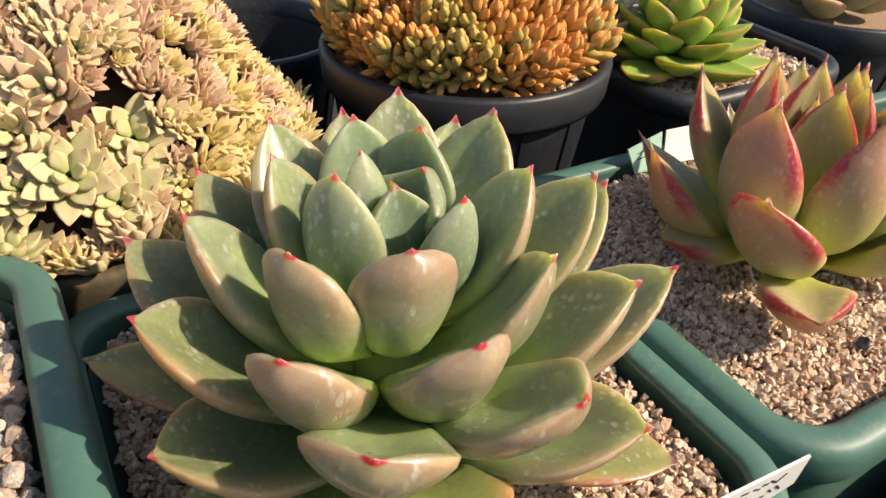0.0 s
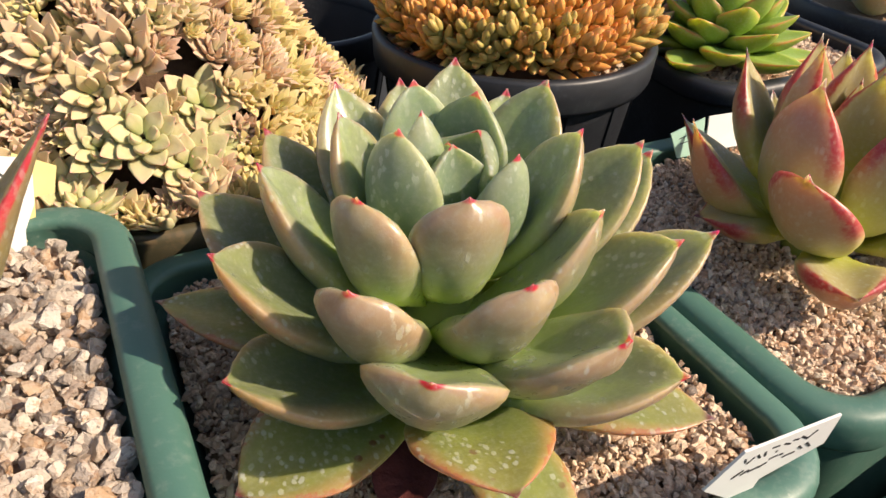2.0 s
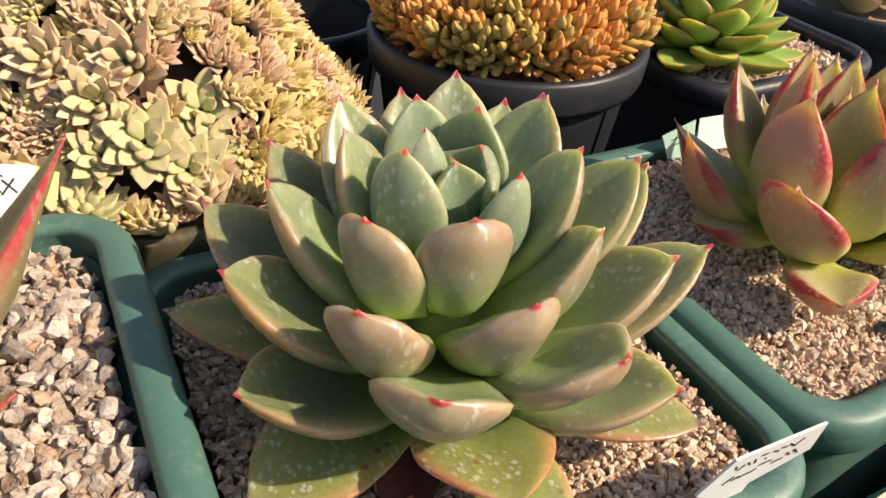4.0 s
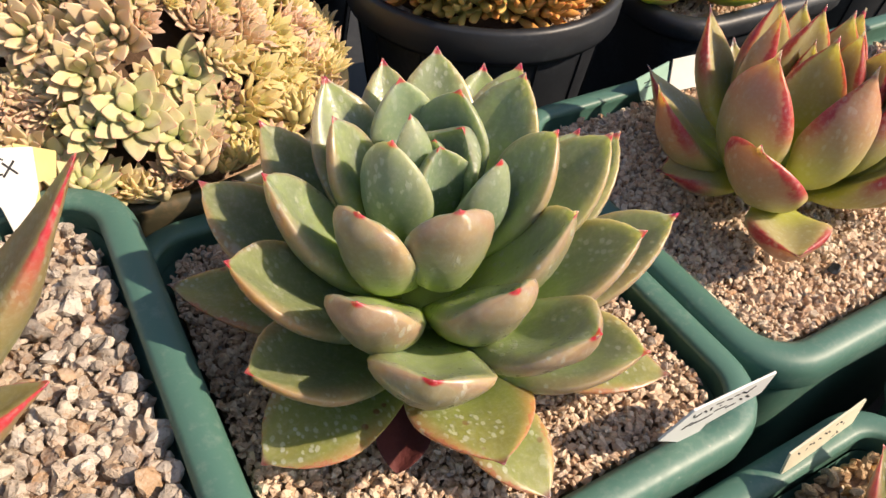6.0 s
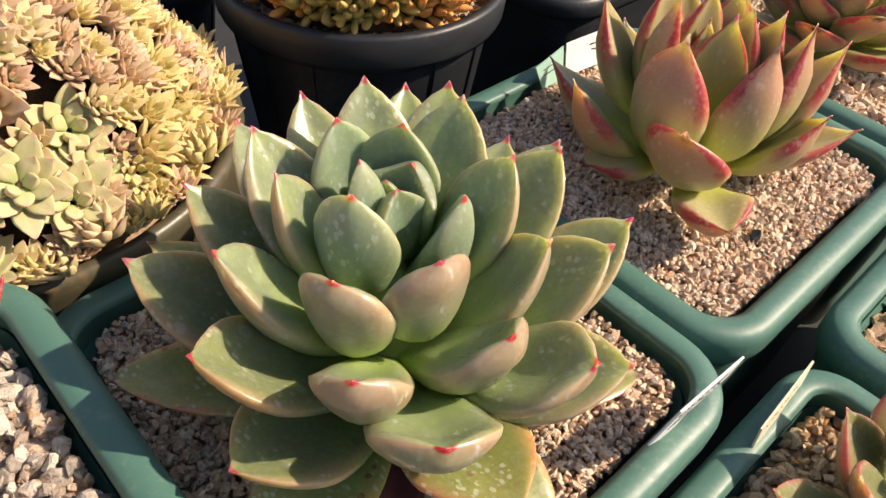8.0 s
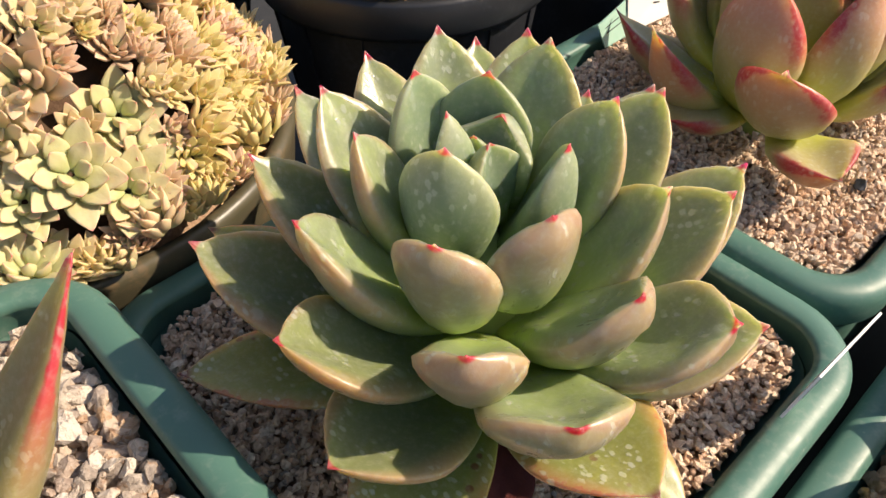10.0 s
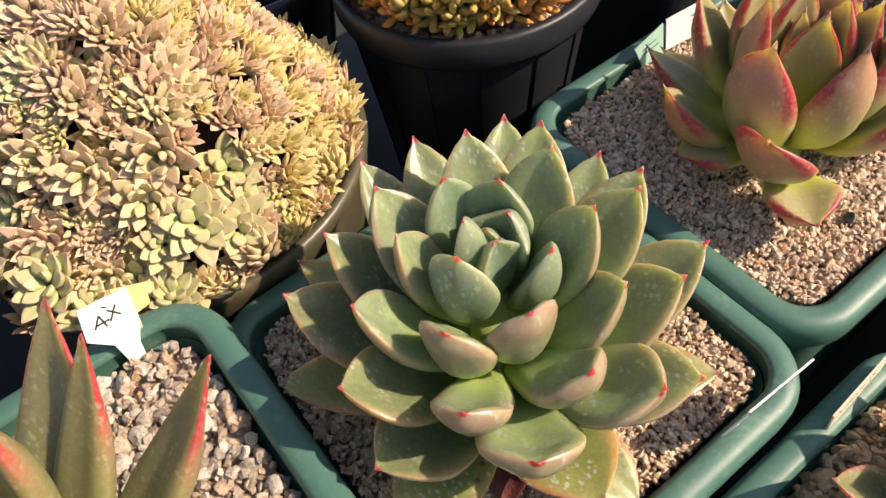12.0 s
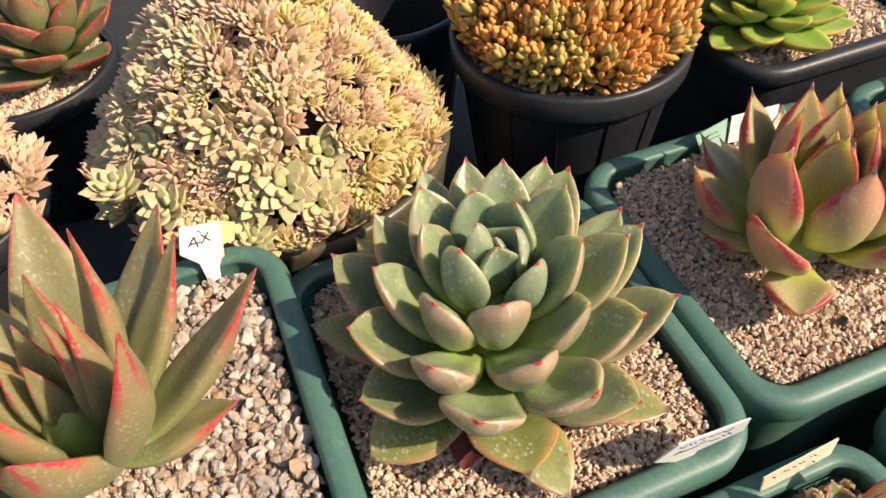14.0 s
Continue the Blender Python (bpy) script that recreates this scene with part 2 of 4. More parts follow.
m_coarse = grain_material("pale_pumice", ((0, (0.40, 0.30, 0.22)), (0.2, (0.64, 0.56, 0.47)), (0.36, (0.29, 0.20, 0.15)), (0.5, (0.74, 0.68, 0.60)), (0.72, (0.42, 0.25, 0.13)), (0.8, (0.62, 0.53, 0.43)), (0.95, (0.26, 0.22, 0.19))), (0.63, 0.54, 0.45), (0.36, 0.20, 0.10), 0.6)
m_brown = grain_material("brown_grit", ((0, (0.52, 0.34, 0.19)), (0.3, (0.62, 0.46, 0.29)), (0.55, (0.38, 0.22, 0.11)), (0.8, (0.64, 0.52, 0.37)), (0.93, (0.50, 0.27, 0.08))), (0.54, 0.39, 0.25))
m_soil = Mat("damp_grit_bed", 0.95, 0.2)
m_soil.color(m_soil.mix(m_soil.noise(600), (0.24, 0.15, 0.095), (0.46, 0.32, 0.22)))
m_soil.bump(m_soil.noise(800), 0.8, 0.001)
m_soil = m_soil.m
m_tag = Mat("white_tag_plastic", 0.4, 0.4)
m_tag.color(m_tag.mix(m_tag.noise(120), (0.72, 0.72, 0.70), (0.82, 0.82, 0.80)))
m_tag = m_tag.m
m_creamtag = Mat("cream_tag_plastic", 0.45, 0.4)
m_creamtag.color(m_creamtag.mix(m_creamtag.noise(120), (0.70, 0.64, 0.48), (0.78, 0.72, 0.56)))
m_creamtag = m_creamtag.m
m_yellowtag = Mat("yellow_tag_plastic", 0.45, 0.4)
m_yellowtag.color(m_yellowtag.mix(m_yellowtag.noise(120), (0.72, 0.58, 0.22), (0.80, 0.66, 0.30)))
m_yellowtag = m_yellowtag.m
m_minttag = Mat("mint_tag_plastic", 0.4, 0.4)
m_minttag.color(m_minttag.mix(m_minttag.noise(200), (0.32, 0.56, 0.46), (0.44, 0.66, 0.56)))
m_minttag = m_minttag.m
m_ink = Mat("black_ink", 0.6).color((0.02, 0.02, 0.025)).m
m_blue = Mat("blue_ink", 0.6).color((0.03, 0.06, 0.40)).m
# stem brown, darkened so that gaps between rosettes look shaded
m_stem = Mat("brown_stem_gap_shade", 0.8, 0.2)
m_stem.color(m_stem.mix(m_stem.noise(300), (0.05, 0.028, 0.018), (0.14, 0.085, 0.05)))
m_stem.bump(m_stem.noise(500), 0.6, 0.001)
m_stem = m_stem.m
m_heart = Mat("pale_green_stem", 0.5, 0.4, 0.1)
m_heart.color(m_heart.mix(m_heart.noise(200), (0.26, 0.36, 0.09), (0.36, 0.44, 0.13)))
m_heart.bump(m_heart.noise(400), 0.3, 0.0006)
m_heart = m_heart.m
# dry maroon, darkened to include the shade under the rosette
m_dead = Mat("dry_leaf", 0.7, 0.3)
m_dead.color(m_dead.mix(m_dead.noise(250), (0.07, 0.016, 0.018), (0.15, 0.04, 0.035)))
m_dead.bump(m_dead.noise(400), 0.6, 0.001)
m_dead = m_dead.m


# ---- builders ----
MM = 0.001


def part(name, data, material, parent, label=""):
    """Links a bmesh or a mesh as one mesh object under parent."""
    if isinstance(data, bmesh.types.BMesh):
        me = bpy.data.meshes.new(name)
        data.to_mesh(me)
        data.free()
    else:
        me = data
    if material and not me.materials:
        me.materials.append(material)
    ob = new(name, me)
    ob.parent = parent
    if label:
        ob["label"] = label
    return ob


def thing(name, at, label, category, group=""):
    ob = new(name)
    ob.location = at
    ob.empty_display_size = 0.01
    return tagged(ob, label, category, group)


def grid_mesh(name, rings, closed=True, cap_start=False, cap_end=False, smooth=True, uv=None):
    """A mesh through rings of equally many points. uv(i, j) gives the texture place of a ring's point."""
    n = len(rings[0])
    verts = [tuple(p) for r in rings for p in r]
    faces, uvs = [], []
    for i in range(len(rings) - 1):
        for j in range(n if closed else n - 1):
            k = (j + 1) % n
            faces.append((i * n + j, i * n + k, (i + 1) * n + k, (i + 1) * n + j))
            if uv:
                uvs += [uv(i, j), uv(i, j + 1), uv(i + 1, j + 1), uv(i + 1, j)]
    if cap_start:
        faces.append(tuple(range(n - 1, -1, -1)))
        uvs += [(0, 0)] * n if uv else []
    if cap_end:
        faces.append(tuple((len(rings) - 1) * n + j for j in range(n)))
        uvs += [(0, 1)] * n if uv else []
    me = bpy.data.meshes.new(name)
    me.from_pydata(verts, [], faces)
    if uv:
        layer = me.uv_layers.new(name="UVMap")
        layer.data.foreach_set("uv", [c for p in uvs for c in p])
    me.polygons.foreach_set("use_smooth", [smooth] * len(faces))
    me.update()
    return me


def bezier(p, s):
    a = 1 - s
    return p[0] * a ** 3 + p[1] * 3 * a * a * s + p[2] * 3 * a * s * s + p[3] * s ** 3


def leaf_stations(segs):
    return [i / segs for i in range(segs)] + [0.965, 0.985, 1.0]


def leaf_rings(base, tip, width, thick, rise0, rise1, cup=0.12, widest=0.6, acute=2.0, neck=0.36, twist=0.0, segs=16, n=20, hood=0.0, side=0.0, curl=0.36, mucro=0.0, blunt=0.72):
    """Rings of a fleshy leaf from base to tip: rise0, rise1 are the slopes, in degrees, at which it leaves the stem and ends."""
    base, tip = Vector(base), Vector(tip)
    out = tip - base
    size = out.length
    flat = Vector((out.x, out.y, 0))
    flat = flat.normalized() if flat.length > 1e-6 else Vector((1, 0, 0))
    side0 = Vector((-flat.y, flat.x, 0))
    d0 = flat * math.cos(radians(rise0)) + Vector((0, 0, math.sin(radians(rise0)))) + side0 * side
    d1 = flat * math.cos(radians(rise1)) + Vector((0, 0, math.sin(radians(rise1))))
    ctrl = [base, base + d0 * size * 0.42, tip - d1 * size * curl, tip]
    rings = []
    stations = leaf_stations(segs)
    for i, s in enumerate(stations):
        p = bezier(ctrl, s)
        fwd = (bezier(ctrl, min(1, s + 0.01)) - bezier(ctrl, max(0, s - 0.01))).normalized()
        sd = (side0 - fwd * side0.dot(fwd)).normalized()
        up = fwd.cross(sd)
        a = radians(twist) * s
        sd, up = sd * math.cos(a) + up * math.sin(a), up * math.cos(a) - sd * math.sin(a)
        if s < widest:
            f = neck + (1 - neck) * math.sin(math.pi / 2 * s / widest)
        else:
            q = min(1.0, (s - widest) / (1 - mucro - widest))
            f = max(0.0, 1 - q ** acute) ** blunt
        f = max(f, 0.035 if s < 0.99 else 0.012)
        if mucro and s < 0.99:
            f = max(f, min(0.13, 0.10 * (1 - s) / mucro + 0.012))
        w = width * f / 2
        t = thick * (0.55 + 0.45 * math.sin(math.pi * min(1, s / 0.8))) * min(1, f * 1.25) if s < 0.99 else thick * 0.03
        ring = []
        for j in range(n):
            th = 2 * math.pi * j / n
            x = math.cos(th)
            lift = cup * width * f * (0.45 * abs(x) ** 2.2 + 0.55 * x * x * (3 - 2 * abs(x))) * min(1, s * 2.2) + hood * width * max(0, s - 0.6) * (abs(x) ** 2) * f
            sn = math.sin(th)
            z = t * 0.42 * (1 - abs(x) ** 5) if sn > 0 else -t * 0.85 * abs(sn) ** 0.8
            ring.append(p + sd * (x * w) + up * (z + lift))
        rings.append(ring)
    return rings


def leaf_mesh(name, *args, **kw):
    rings = leaf_rings(*args, **kw)
    n, count = len(rings[0]), len(rings)
    stations = leaf_stations(count - 3)
    return grid_mesh(name, rings, True, True, True, True, lambda i, j: (j / n, stations[i]))


def join_leaves(name, leaves):
    """Several leaves (lists of rings) as one mesh with texture places."""
    verts, faces, uvs = [], [], []
    for rings in leaves:
        o, n, c = len(verts), len(rings[0]), len(rings)
        verts += [tuple(p) for r in rings for p in r]
        for i in range(c - 1):
            for j in range(n):
                k = (j + 1) % n
                faces.append((o + i * n + j, o + i * n + k, o + (i + 1) * n + k, o + (i + 1) * n + j))
                uvs += [(j / n, i / (c - 1)), ((j + 1) / n, i / (c - 1)), ((j + 1) / n, (i + 1) / (c - 1)), (j / n, (i + 1) / (c - 1))]
    me = bpy.data.meshes.new(name)
    me.from_pydata(verts, [], faces)
    me.uv_layers.new(name="UVMap").data.foreach_set("uv", [x for p in uvs for x in p])
    me.polygons.foreach_set("use_smooth", [True] * len(faces))
    me.update()
    return me


def square_ring(half_x, half_y, radius, z, per=9):
    pts = []
    for cx, cy, a0 in ((1, 1, 0), (-1, 1, 90), (-1, -1, 180), (1, -1, 270)):
        for i in range(per):
            a = radians(a0 + 90 * i / (per - 1))
            pts.append(Vector((cx * (half_x - radius) + radius * math.cos(a), cy * (half_y - radius) + radius * math.sin(a), z)))
    return pts


def square_pot(name, cx, cy, half, top, material, label, group, lip=9.0, radius=19.0, taper=0.055, deep=11.0):
    """A square pot with a rolled lip; millimetres. Lip and wall are parts."""
    th = thing(name, (cx * MM, cy * MM, 0), label, "plant pot", group)
    h = half

    def ring(inset, z):
        return [p * MM for p in square_ring(h - inset, h - inset, max(3.0, radius - inset), z)]

    lipr = [(lip - 1.2, top - 7.5), (lip - 1.5, top - 3.0), (lip - 0.6, top - 1.2), (lip - 2.2, top - 0.3), (lip * 0.5, top), (1.9, top - 0.5), (0.6, top - 1.7), (0.0, top - 3.6), (0.1, top - deep + 1.5), (0.9, top - deep), (2.4, top - deep), (2.6, top - deep + 1.2)]
    part("lip", grid_mesh("lip", [ring(i, z) for i, z in lipr]), material, th)
    wall = [(3.0, top - deep + 1.0)]
    steps = 5
    for k in range(1, steps + 1):
        z = (top - deep) * (1 - k / steps)
        wall.append((3.0 + (top - deep - z) * taper, max(0.0, z)))
    foot = wall[-1][0]
    inner = [(foot + 2, 1.6), (foot + 2.5, 4.0), (lip + 3.2, top - 26), (lip + 1.9, top - 14), (lip + 1.9, top - 13), (lip + 0.9, top - 12.4), (lip + 0.9, top - 10), (lip - 0.2, top - 9.4), (lip - 0.6, top - 7.0)]
    rings = [ring(i, z) for i, z in wall] + [ring(i, z) for i, z in inner]
    part("wall", grid_mesh("wall", rings), material, th)
    part("base", grid_mesh("base", [ring(foot + 2, 1.6), ring(foot + 2, 2.4)], True, True, True), material, th)
    return th


def round_ring(r, z, n=56):
    return [Vector((r * MM * math.cos(2 * math.pi * i / n), r * MM * math.sin(2 * math.pi * i / n), z * MM)) for i in range(n)]


def round_pot(name, cx, cy, r, top, material, label, group, ribs=True, lip=13.0):
    """A round nursery pot with a banded lip and upright ribs; millimetres."""
    th = thing(name, (cx * MM, cy * MM, 0), label, "plant pot", group)
    prof = [(r - 4.4, top - 9), (r - 4.2, top - 1.2), (r - 3.2, top), (r - 1.0, top), (r, top - 1.2), (r - 0.6, top - lip + 2), (r - 1.4, top - lip), (r - 4.6, top - lip)]
    part("lip", grid_mesh("lip", [round_ring(a, z) for a, z in prof]), material, th)
    body = [(r - 4.8, top - lip + 1), (r - 6.0, top - lip - 8), (r - 13.0, top * 0.35), (r - 17.0, 0.0), (r - 19, 1.5), (r - 15.5, top * 0.35), (r - 7.5, top - lip - 8), (r - 6.0, top - 8)]
    part("wall", grid_mesh("wall", [round_ring(a, z) for a, z in body]), material, th)
    part("base", grid_mesh("base", [round_ring(r - 18.6, 1.5), round_ring(r - 18.6, 2.6)], True, True, True), material, th)
    if ribs:
        for k in range(14):
            a = 2 * math.pi * k / 14 + 0.1
            rings = []
            for rr, z in ((r - 5.4, top - lip - 1), (r - 6.0, top - lip - 8), (r - 13.0, top * 0.35), (r - 16.8, 1.0)):
                c = Vector((math.cos(a), math.sin(a), 0))
                s = Vector((-c.y, c.x, 0))
                p = c * rr * MM + Vector((0, 0, z * MM))
                rings.append([p - s * 0.0007 - c * 0.001, p - s * 0.0005 + c * 0.0008, p + s * 0.0005 + c * 0.0008, p + s * 0.0007 - c * 0.001])
            part("rib", grid_mesh("rib", rings, True, True, True, False), material, th)
    return th


# one family of worn stones, shared by all gravel
STONES = []
for k in range(24):
    b = bmesh.new()
    bmesh.ops.create_icosphere(b, subdivisions=1, radius=1.0)
    if k < 16:
        bmesh.ops.subdivide_edges(b, edges=b.edges[:], cuts=1, use_grid_fill=True)
    pts = np.array([v.co for v in b.verts])
    rk = np.random.RandomState(k)
    dirs = rk.normal(size=(9, 3))
    dirs /= np.linalg.norm(dirs, axis=1)[:, None]
    pts /= np.linalg.norm(pts, axis=1)[:, None]
    for d in dirs:
        over = pts @ d - rk.uniform(0.36, 0.72)
        pts -= np.clip(over, 0, None)[:, None] * d
    pts *= 1.18
    pts += rk.normal(size=pts.shape) * (0.075 if k < 16 else 0.15)
    bmesh.ops.triangulate(b, faces=b.faces[:])
    STONES.append((pts, np.array([[v.index for v in f.verts] for f in b.faces])))
    b.free()


def gravel(name, label, outline, cx, cy, z, size, seed, material, mound=None, layers=2):
    """Loose stones over a bed, inside outline(x, y) -> bool; millimetres."""
    rs = np.random.RandomState(seed)
    step = size * 0.74
    V, Fc, o = [], [], 0
    for layer in range(layers):
        for gx in np.arange(-70, 70, step):
            for gy in np.arange(-70, 70, step):
                x, y = gx + rs.uniform(-.5, .5) * step + layer * step / 2, gy + rs.uniform(-.5, .5) * step + layer * step / 2
                if not outline(x, y) or (layer and rs.rand() < 0.4):
                    continue
                s = size / 2 * float(np.clip(rs.lognormal(0, 0.34), 0.45, 1.9))
                zz = z + (mound(x, y) if mound else 0) + rs.uniform(-.18, .2) * size + (-0.45 * size if layer == 0 else 0.1 * size)
                pts, fs = STONES[rs.randint(16) if size > 2.5 and layers > 1 else 16 + rs.randint(8)]
                q, _ = np.linalg.qr(rs.normal(size=(3, 3)))
                if np.linalg.det(q) < 0:
                    q[:, 0] *= -1
                sc = np.array([1.0, rs.uniform(.7, 1.0), rs.uniform(.6, .9)]) * s * 1.12
                V.append((pts * sc) @ q.T + (x + cx, y + cy, zz))
                Fc.append(fs + o)
                o += len(pts)
    V, Fc = np.concatenate(V) * MM, np.concatenate(Fc)
    me = bpy.data.meshes.new(name)
    me.vertices.add(len(V))
    me.vertices.foreach_set("co", V.ravel())
    me.loops.add(Fc.size)
    me.loops.foreach_set("vertex_index", Fc.ravel())
    me.polygons.add(len(Fc))
    me.polygons.foreach_set("loop_start", np.arange(0, Fc.size, 3))
    me.polygons.foreach_set("use_smooth", [False] * len(Fc))
    me.update(calc_edges=True)
    me.materials.append(material)
    ob = new(name, me)
    return tagged(ob, label, "gravel", "", "stuff")


def bed(parent, half, radius, z, rnd=False):
    """The packed filling under the loose stones, part of the pot that holds it."""
    rings = [round_ring(half, z - 6), round_ring(half, z)] if rnd else [[p * MM for p in square_ring(half, half, radius, z - 6)], [p * MM for p in square_ring(half, half, radius, z)]]
    part("filling", grid_mesh("filling", rings, True, True, True, False), m_soil, parent)


def rosette(name, label, category, axis, z0, leaves, material, group="", thick=5.0, stem=(7.0, 20.0), lean=None):
    """A rosette plant. leaves: dictionaries with a tip in millimetres and the leaf's form."""
    th = thing(name, (axis[0] * MM, axis[1] * MM, z0 * MM), label, category, group)
    org = Vector((axis[0], axis[1], z0))
    r, h = stem
    mid = lambda z: lean(z + z0) - Vector((axis[0], axis[1], 0)) if lean else Vector((0, 0, 0))
    part("stem", grid_mesh("stem", [[p + mid(z) * MM for p in round_ring(r * k, z, 16)] for k, z in ((0.8, -6), (0.95, h * 0.2), (1.0, h * 0.5), (0.8, h * 0.75), (0.3, h))], True, True, True), m_heart, th)
    for lf in leaves:
        kw = dict(lf)
        tip = Vector(kw.pop("tip")) - org
        zb = kw.pop("zb") - z0
        mat = kw.pop("mat", material)
        foot = mid(zb)
        d = Vector((tip.x - foot.x, tip.y - foot.y, 0))
        d = d.normalized() * kw.pop("rb", 4.0) + foot
        base = Vector((d.x, d.y, zb))
        if "at" in kw:
            base = Vector(kw.pop("at")) - org
        w, t = kw.pop("w"), kw.pop("t", thick)
        if "bend" in kw:
            chord = math.degrees(math.atan2(tip.z - base.z, math.hypot(tip.x - base.x, tip.y - base.y)))
            low_, high_ = kw.pop("bend")
            kw["rise0"], kw["rise1"] = chord - low_, chord + high_
        part("leaf", leaf_mesh("leaf", base * MM, tip * MM, w * MM, t * MM, **kw), mat, th)
    return th


def spiral(axis, z0, count, r_in, r_out, z_in, z_out, w_in, w_out, rise_in, rise_out, seed=0, start=0.0, **kw):
    """Leaves in a golden-angle spiral, from the heart outwards."""
    rs = random.Random(seed)
    res = []
    for i in range(count):
        f = i / max(1, count - 1)
        a = start + i * 2.39996 + rs.uniform(-.1, .1)
        r = r_in + (r_out - r_in) * f ** 0.8 + rs.uniform(-1, 1)
        z = z_in + (z_out - z_in) * f ** 1.3 + rs.uniform(-1.5, 1.5)
        rise = rise_in + (rise_out - rise_in) * f
        res.append(dict(tip=(axis[0] + r * math.cos(a), axis[1] + r * math.sin(a), z), w=w_in + (w_out - w_in) * f ** 0.7, zb=z0 + (1 - f) * (z_in - z0) * 0.45 + 2, rise0=max(-5, rise - 25), rise1=rise, **kw))
    return res


# ---- the bench ----
b = bmesh.new()
bmesh.ops.create_grid(b, x_segments=8, y_segments=8, size=60)
ground = part("ground", b, m_table, None)
tagged(ground, "grey dusty bench surface, darkened for the shade between the pots", "ground", "", "structure")

# ---- square green pots ----
GREEN = "green pots on the bench"
pot_main = square_pot("plant_pot", 0, 1, 62, 100, m_green, "square green plastic pot with rounded rolled rim", GREEN)
pot_right = square_pot("plant_pot", 124, 6.5, 61.5, 100, m_green, "square green plastic pot holding the peach-red rosette", GREEN)
pot_left = square_pot("plant_pot", -116, 3, 62, 119, m_green, "taller square green plastic pot of pale gravel", GREEN, taper=0.09)
pot_front = square_pot("plant_pot", 45, -110, 47.5, 91, m_green, "smaller square green plastic pot with stepped rim", GREEN, radius=15)
# corner pot's unseen width is enlarged to keep sun off the bench gap
pot_corner = square_pot("plant_pot", 164.5, -126.5, 67, 92, m_green, "square green plastic pot beside the small one", GREEN, radius=15)
pot_far = square_pot("plant_pot", 250, 4, 61.5, 100, m_green, "square green plastic pot beyond the peach-red rosette", GREEN)
inside = lambda h, r: (lambda x, y: abs(x) < h and abs(y) < h and (abs(x) < h - r or abs(y) < h - r or math.hypot(abs(x) - h + r, abs(y) - h + r) < r))
for p, h, z in ((pot_main, 51, 93), (pot_right, 50.5, 93), (pot_left, 51, 112), (pot_front, 37, 83), (pot_corner, 56, 83), (pot_far, 50.5, 92)):
    bed(p, h, 11, z)

# ---- round and square black pots, glazed bowl ----
BLACK = "black pots on the bench"
pot_bean = round_pot("plant_pot", 94.5, 129, 53.5, 121, m_black, "round black plastic nursery pot with ribbed side", BLACK)
bed(pot_bean, 48, 0, 113, True)
pot_farleft = round_pot("plant_pot", -150, 270, 50, 86, m_black, "low round black plastic pot of tan gravel", BLACK)
bed(pot_farleft, 44, 0, 80, True)
pot_back = round_pot("plant_pot", 345, 150, 52, 104, m_black, "round black plastic pot at the far side", BLACK)
bed(pot_back, 46, 0, 98, True)
pot_side = round_pot("plant_pot", -180, 150, 46, 104, m_black, "round dark grey plastic pot of pink clusters", BLACK)
bed(pot_side, 40, 0, 98, True)
pot_lime = square_pot("plant_pot", 214, 136, 56, 104, m_black, "square black plastic pot with wide rounded rim", BLACK, lip=8, radius=24, deep=9)
bed(pot_lime, 46, 14, 97)
pot_rear = round_pot("plant_pot", 38, 224, 47, 104, m_black, "round black plastic pot standing behind", BLACK)
bed(pot_rear, 33, 0, 40, True)

BOWL = (-37, 132)
bowl = thing("glazed_bowl", (BOWL[0] * MM, BOWL[1] * MM, 0), "round brown-green glazed ceramic bowl with worn rim", "bowl")
prof = [(40, 0), (46, 10), (58, 45), (66, 80), (68.5, 98), (69.5, 102), (69.0, 104.5), (66.5, 105), (64.5, 103), (63.5, 98), (60, 80), (50, 40)]
part("wall", grid_mesh("wall", [round_ring(a, z, 72) for a, z in prof], True, True, True), m_glaze, bowl)
part("filling", grid_mesh("filling", [round_ring(62, 92), round_ring(62.5, 98), round_ring(30, 112), round_ring(4, 114)], True, True, True), m_soil, bowl)

# ---- gravel ----
gravel("gravel", "fine tan and pink pumice grit filling the main pot", inside(51.5, 12), 0, 1, 95.6, 1.75, 1, m_fine)
gravel("gravel", "fine tan pumice grit round the peach-red rosette", inside(51, 12), 124, 6.5, 95.6, 1.75, 2, m_fine)
gravel("gravel", "coarse pale pumice stones filling the taller pot", inside(51.5, 12), -116, 3, 113.8, 3.2, 3, m_coarse)
gravel("gravel", "brown rounded grit in the smaller green pot", inside(37.5, 8), 45, -110, 85, 3.2, 4, m_brown)
gravel("gravel", "brown rounded grit in the corner pot", inside(56, 10), 164.5, -126.5, 85, 3.7, 5, m_brown, layers=1)
gravel("gravel", "tan grit in the far green pot", inside(51, 12), 250, 4, 94, 3.2, 6, m_fine, layers=1)
gravel("gravel", "tan grit in the low black pot", lambda x, y: math.hypot(x, y) < 44, -150, 270, 82, 2.8, 7, m_fine, layers=1)
gravel("gravel", "tan grit in the square black pot", inside(47, 15), 214, 136, 99, 2.8, 8, m_fine, layers=1)
gravel("gravel", "tan grit among the amber stonecrop", lambda x, y: math.hypot(x, y) < 48, 94.5, 129, 115, 2.8, 9, m_fine, layers=1)

# ---- main rosette ----
AX = (-1.0, 3.0)


def tips(rows, **kw):
    return [dict(tip=(x, y, z), w=w, **kw) for x, y, z, w in rows]


def main_lean(z):
    """The stem leans: its foot stands nearer to the pot's front than the heart."""
    f = min(1.0, max(0.0, (z - 116) / 20))
    return Vector((-7.5 + 6.5 * f, -11.5 + 14.5 * f, 0))


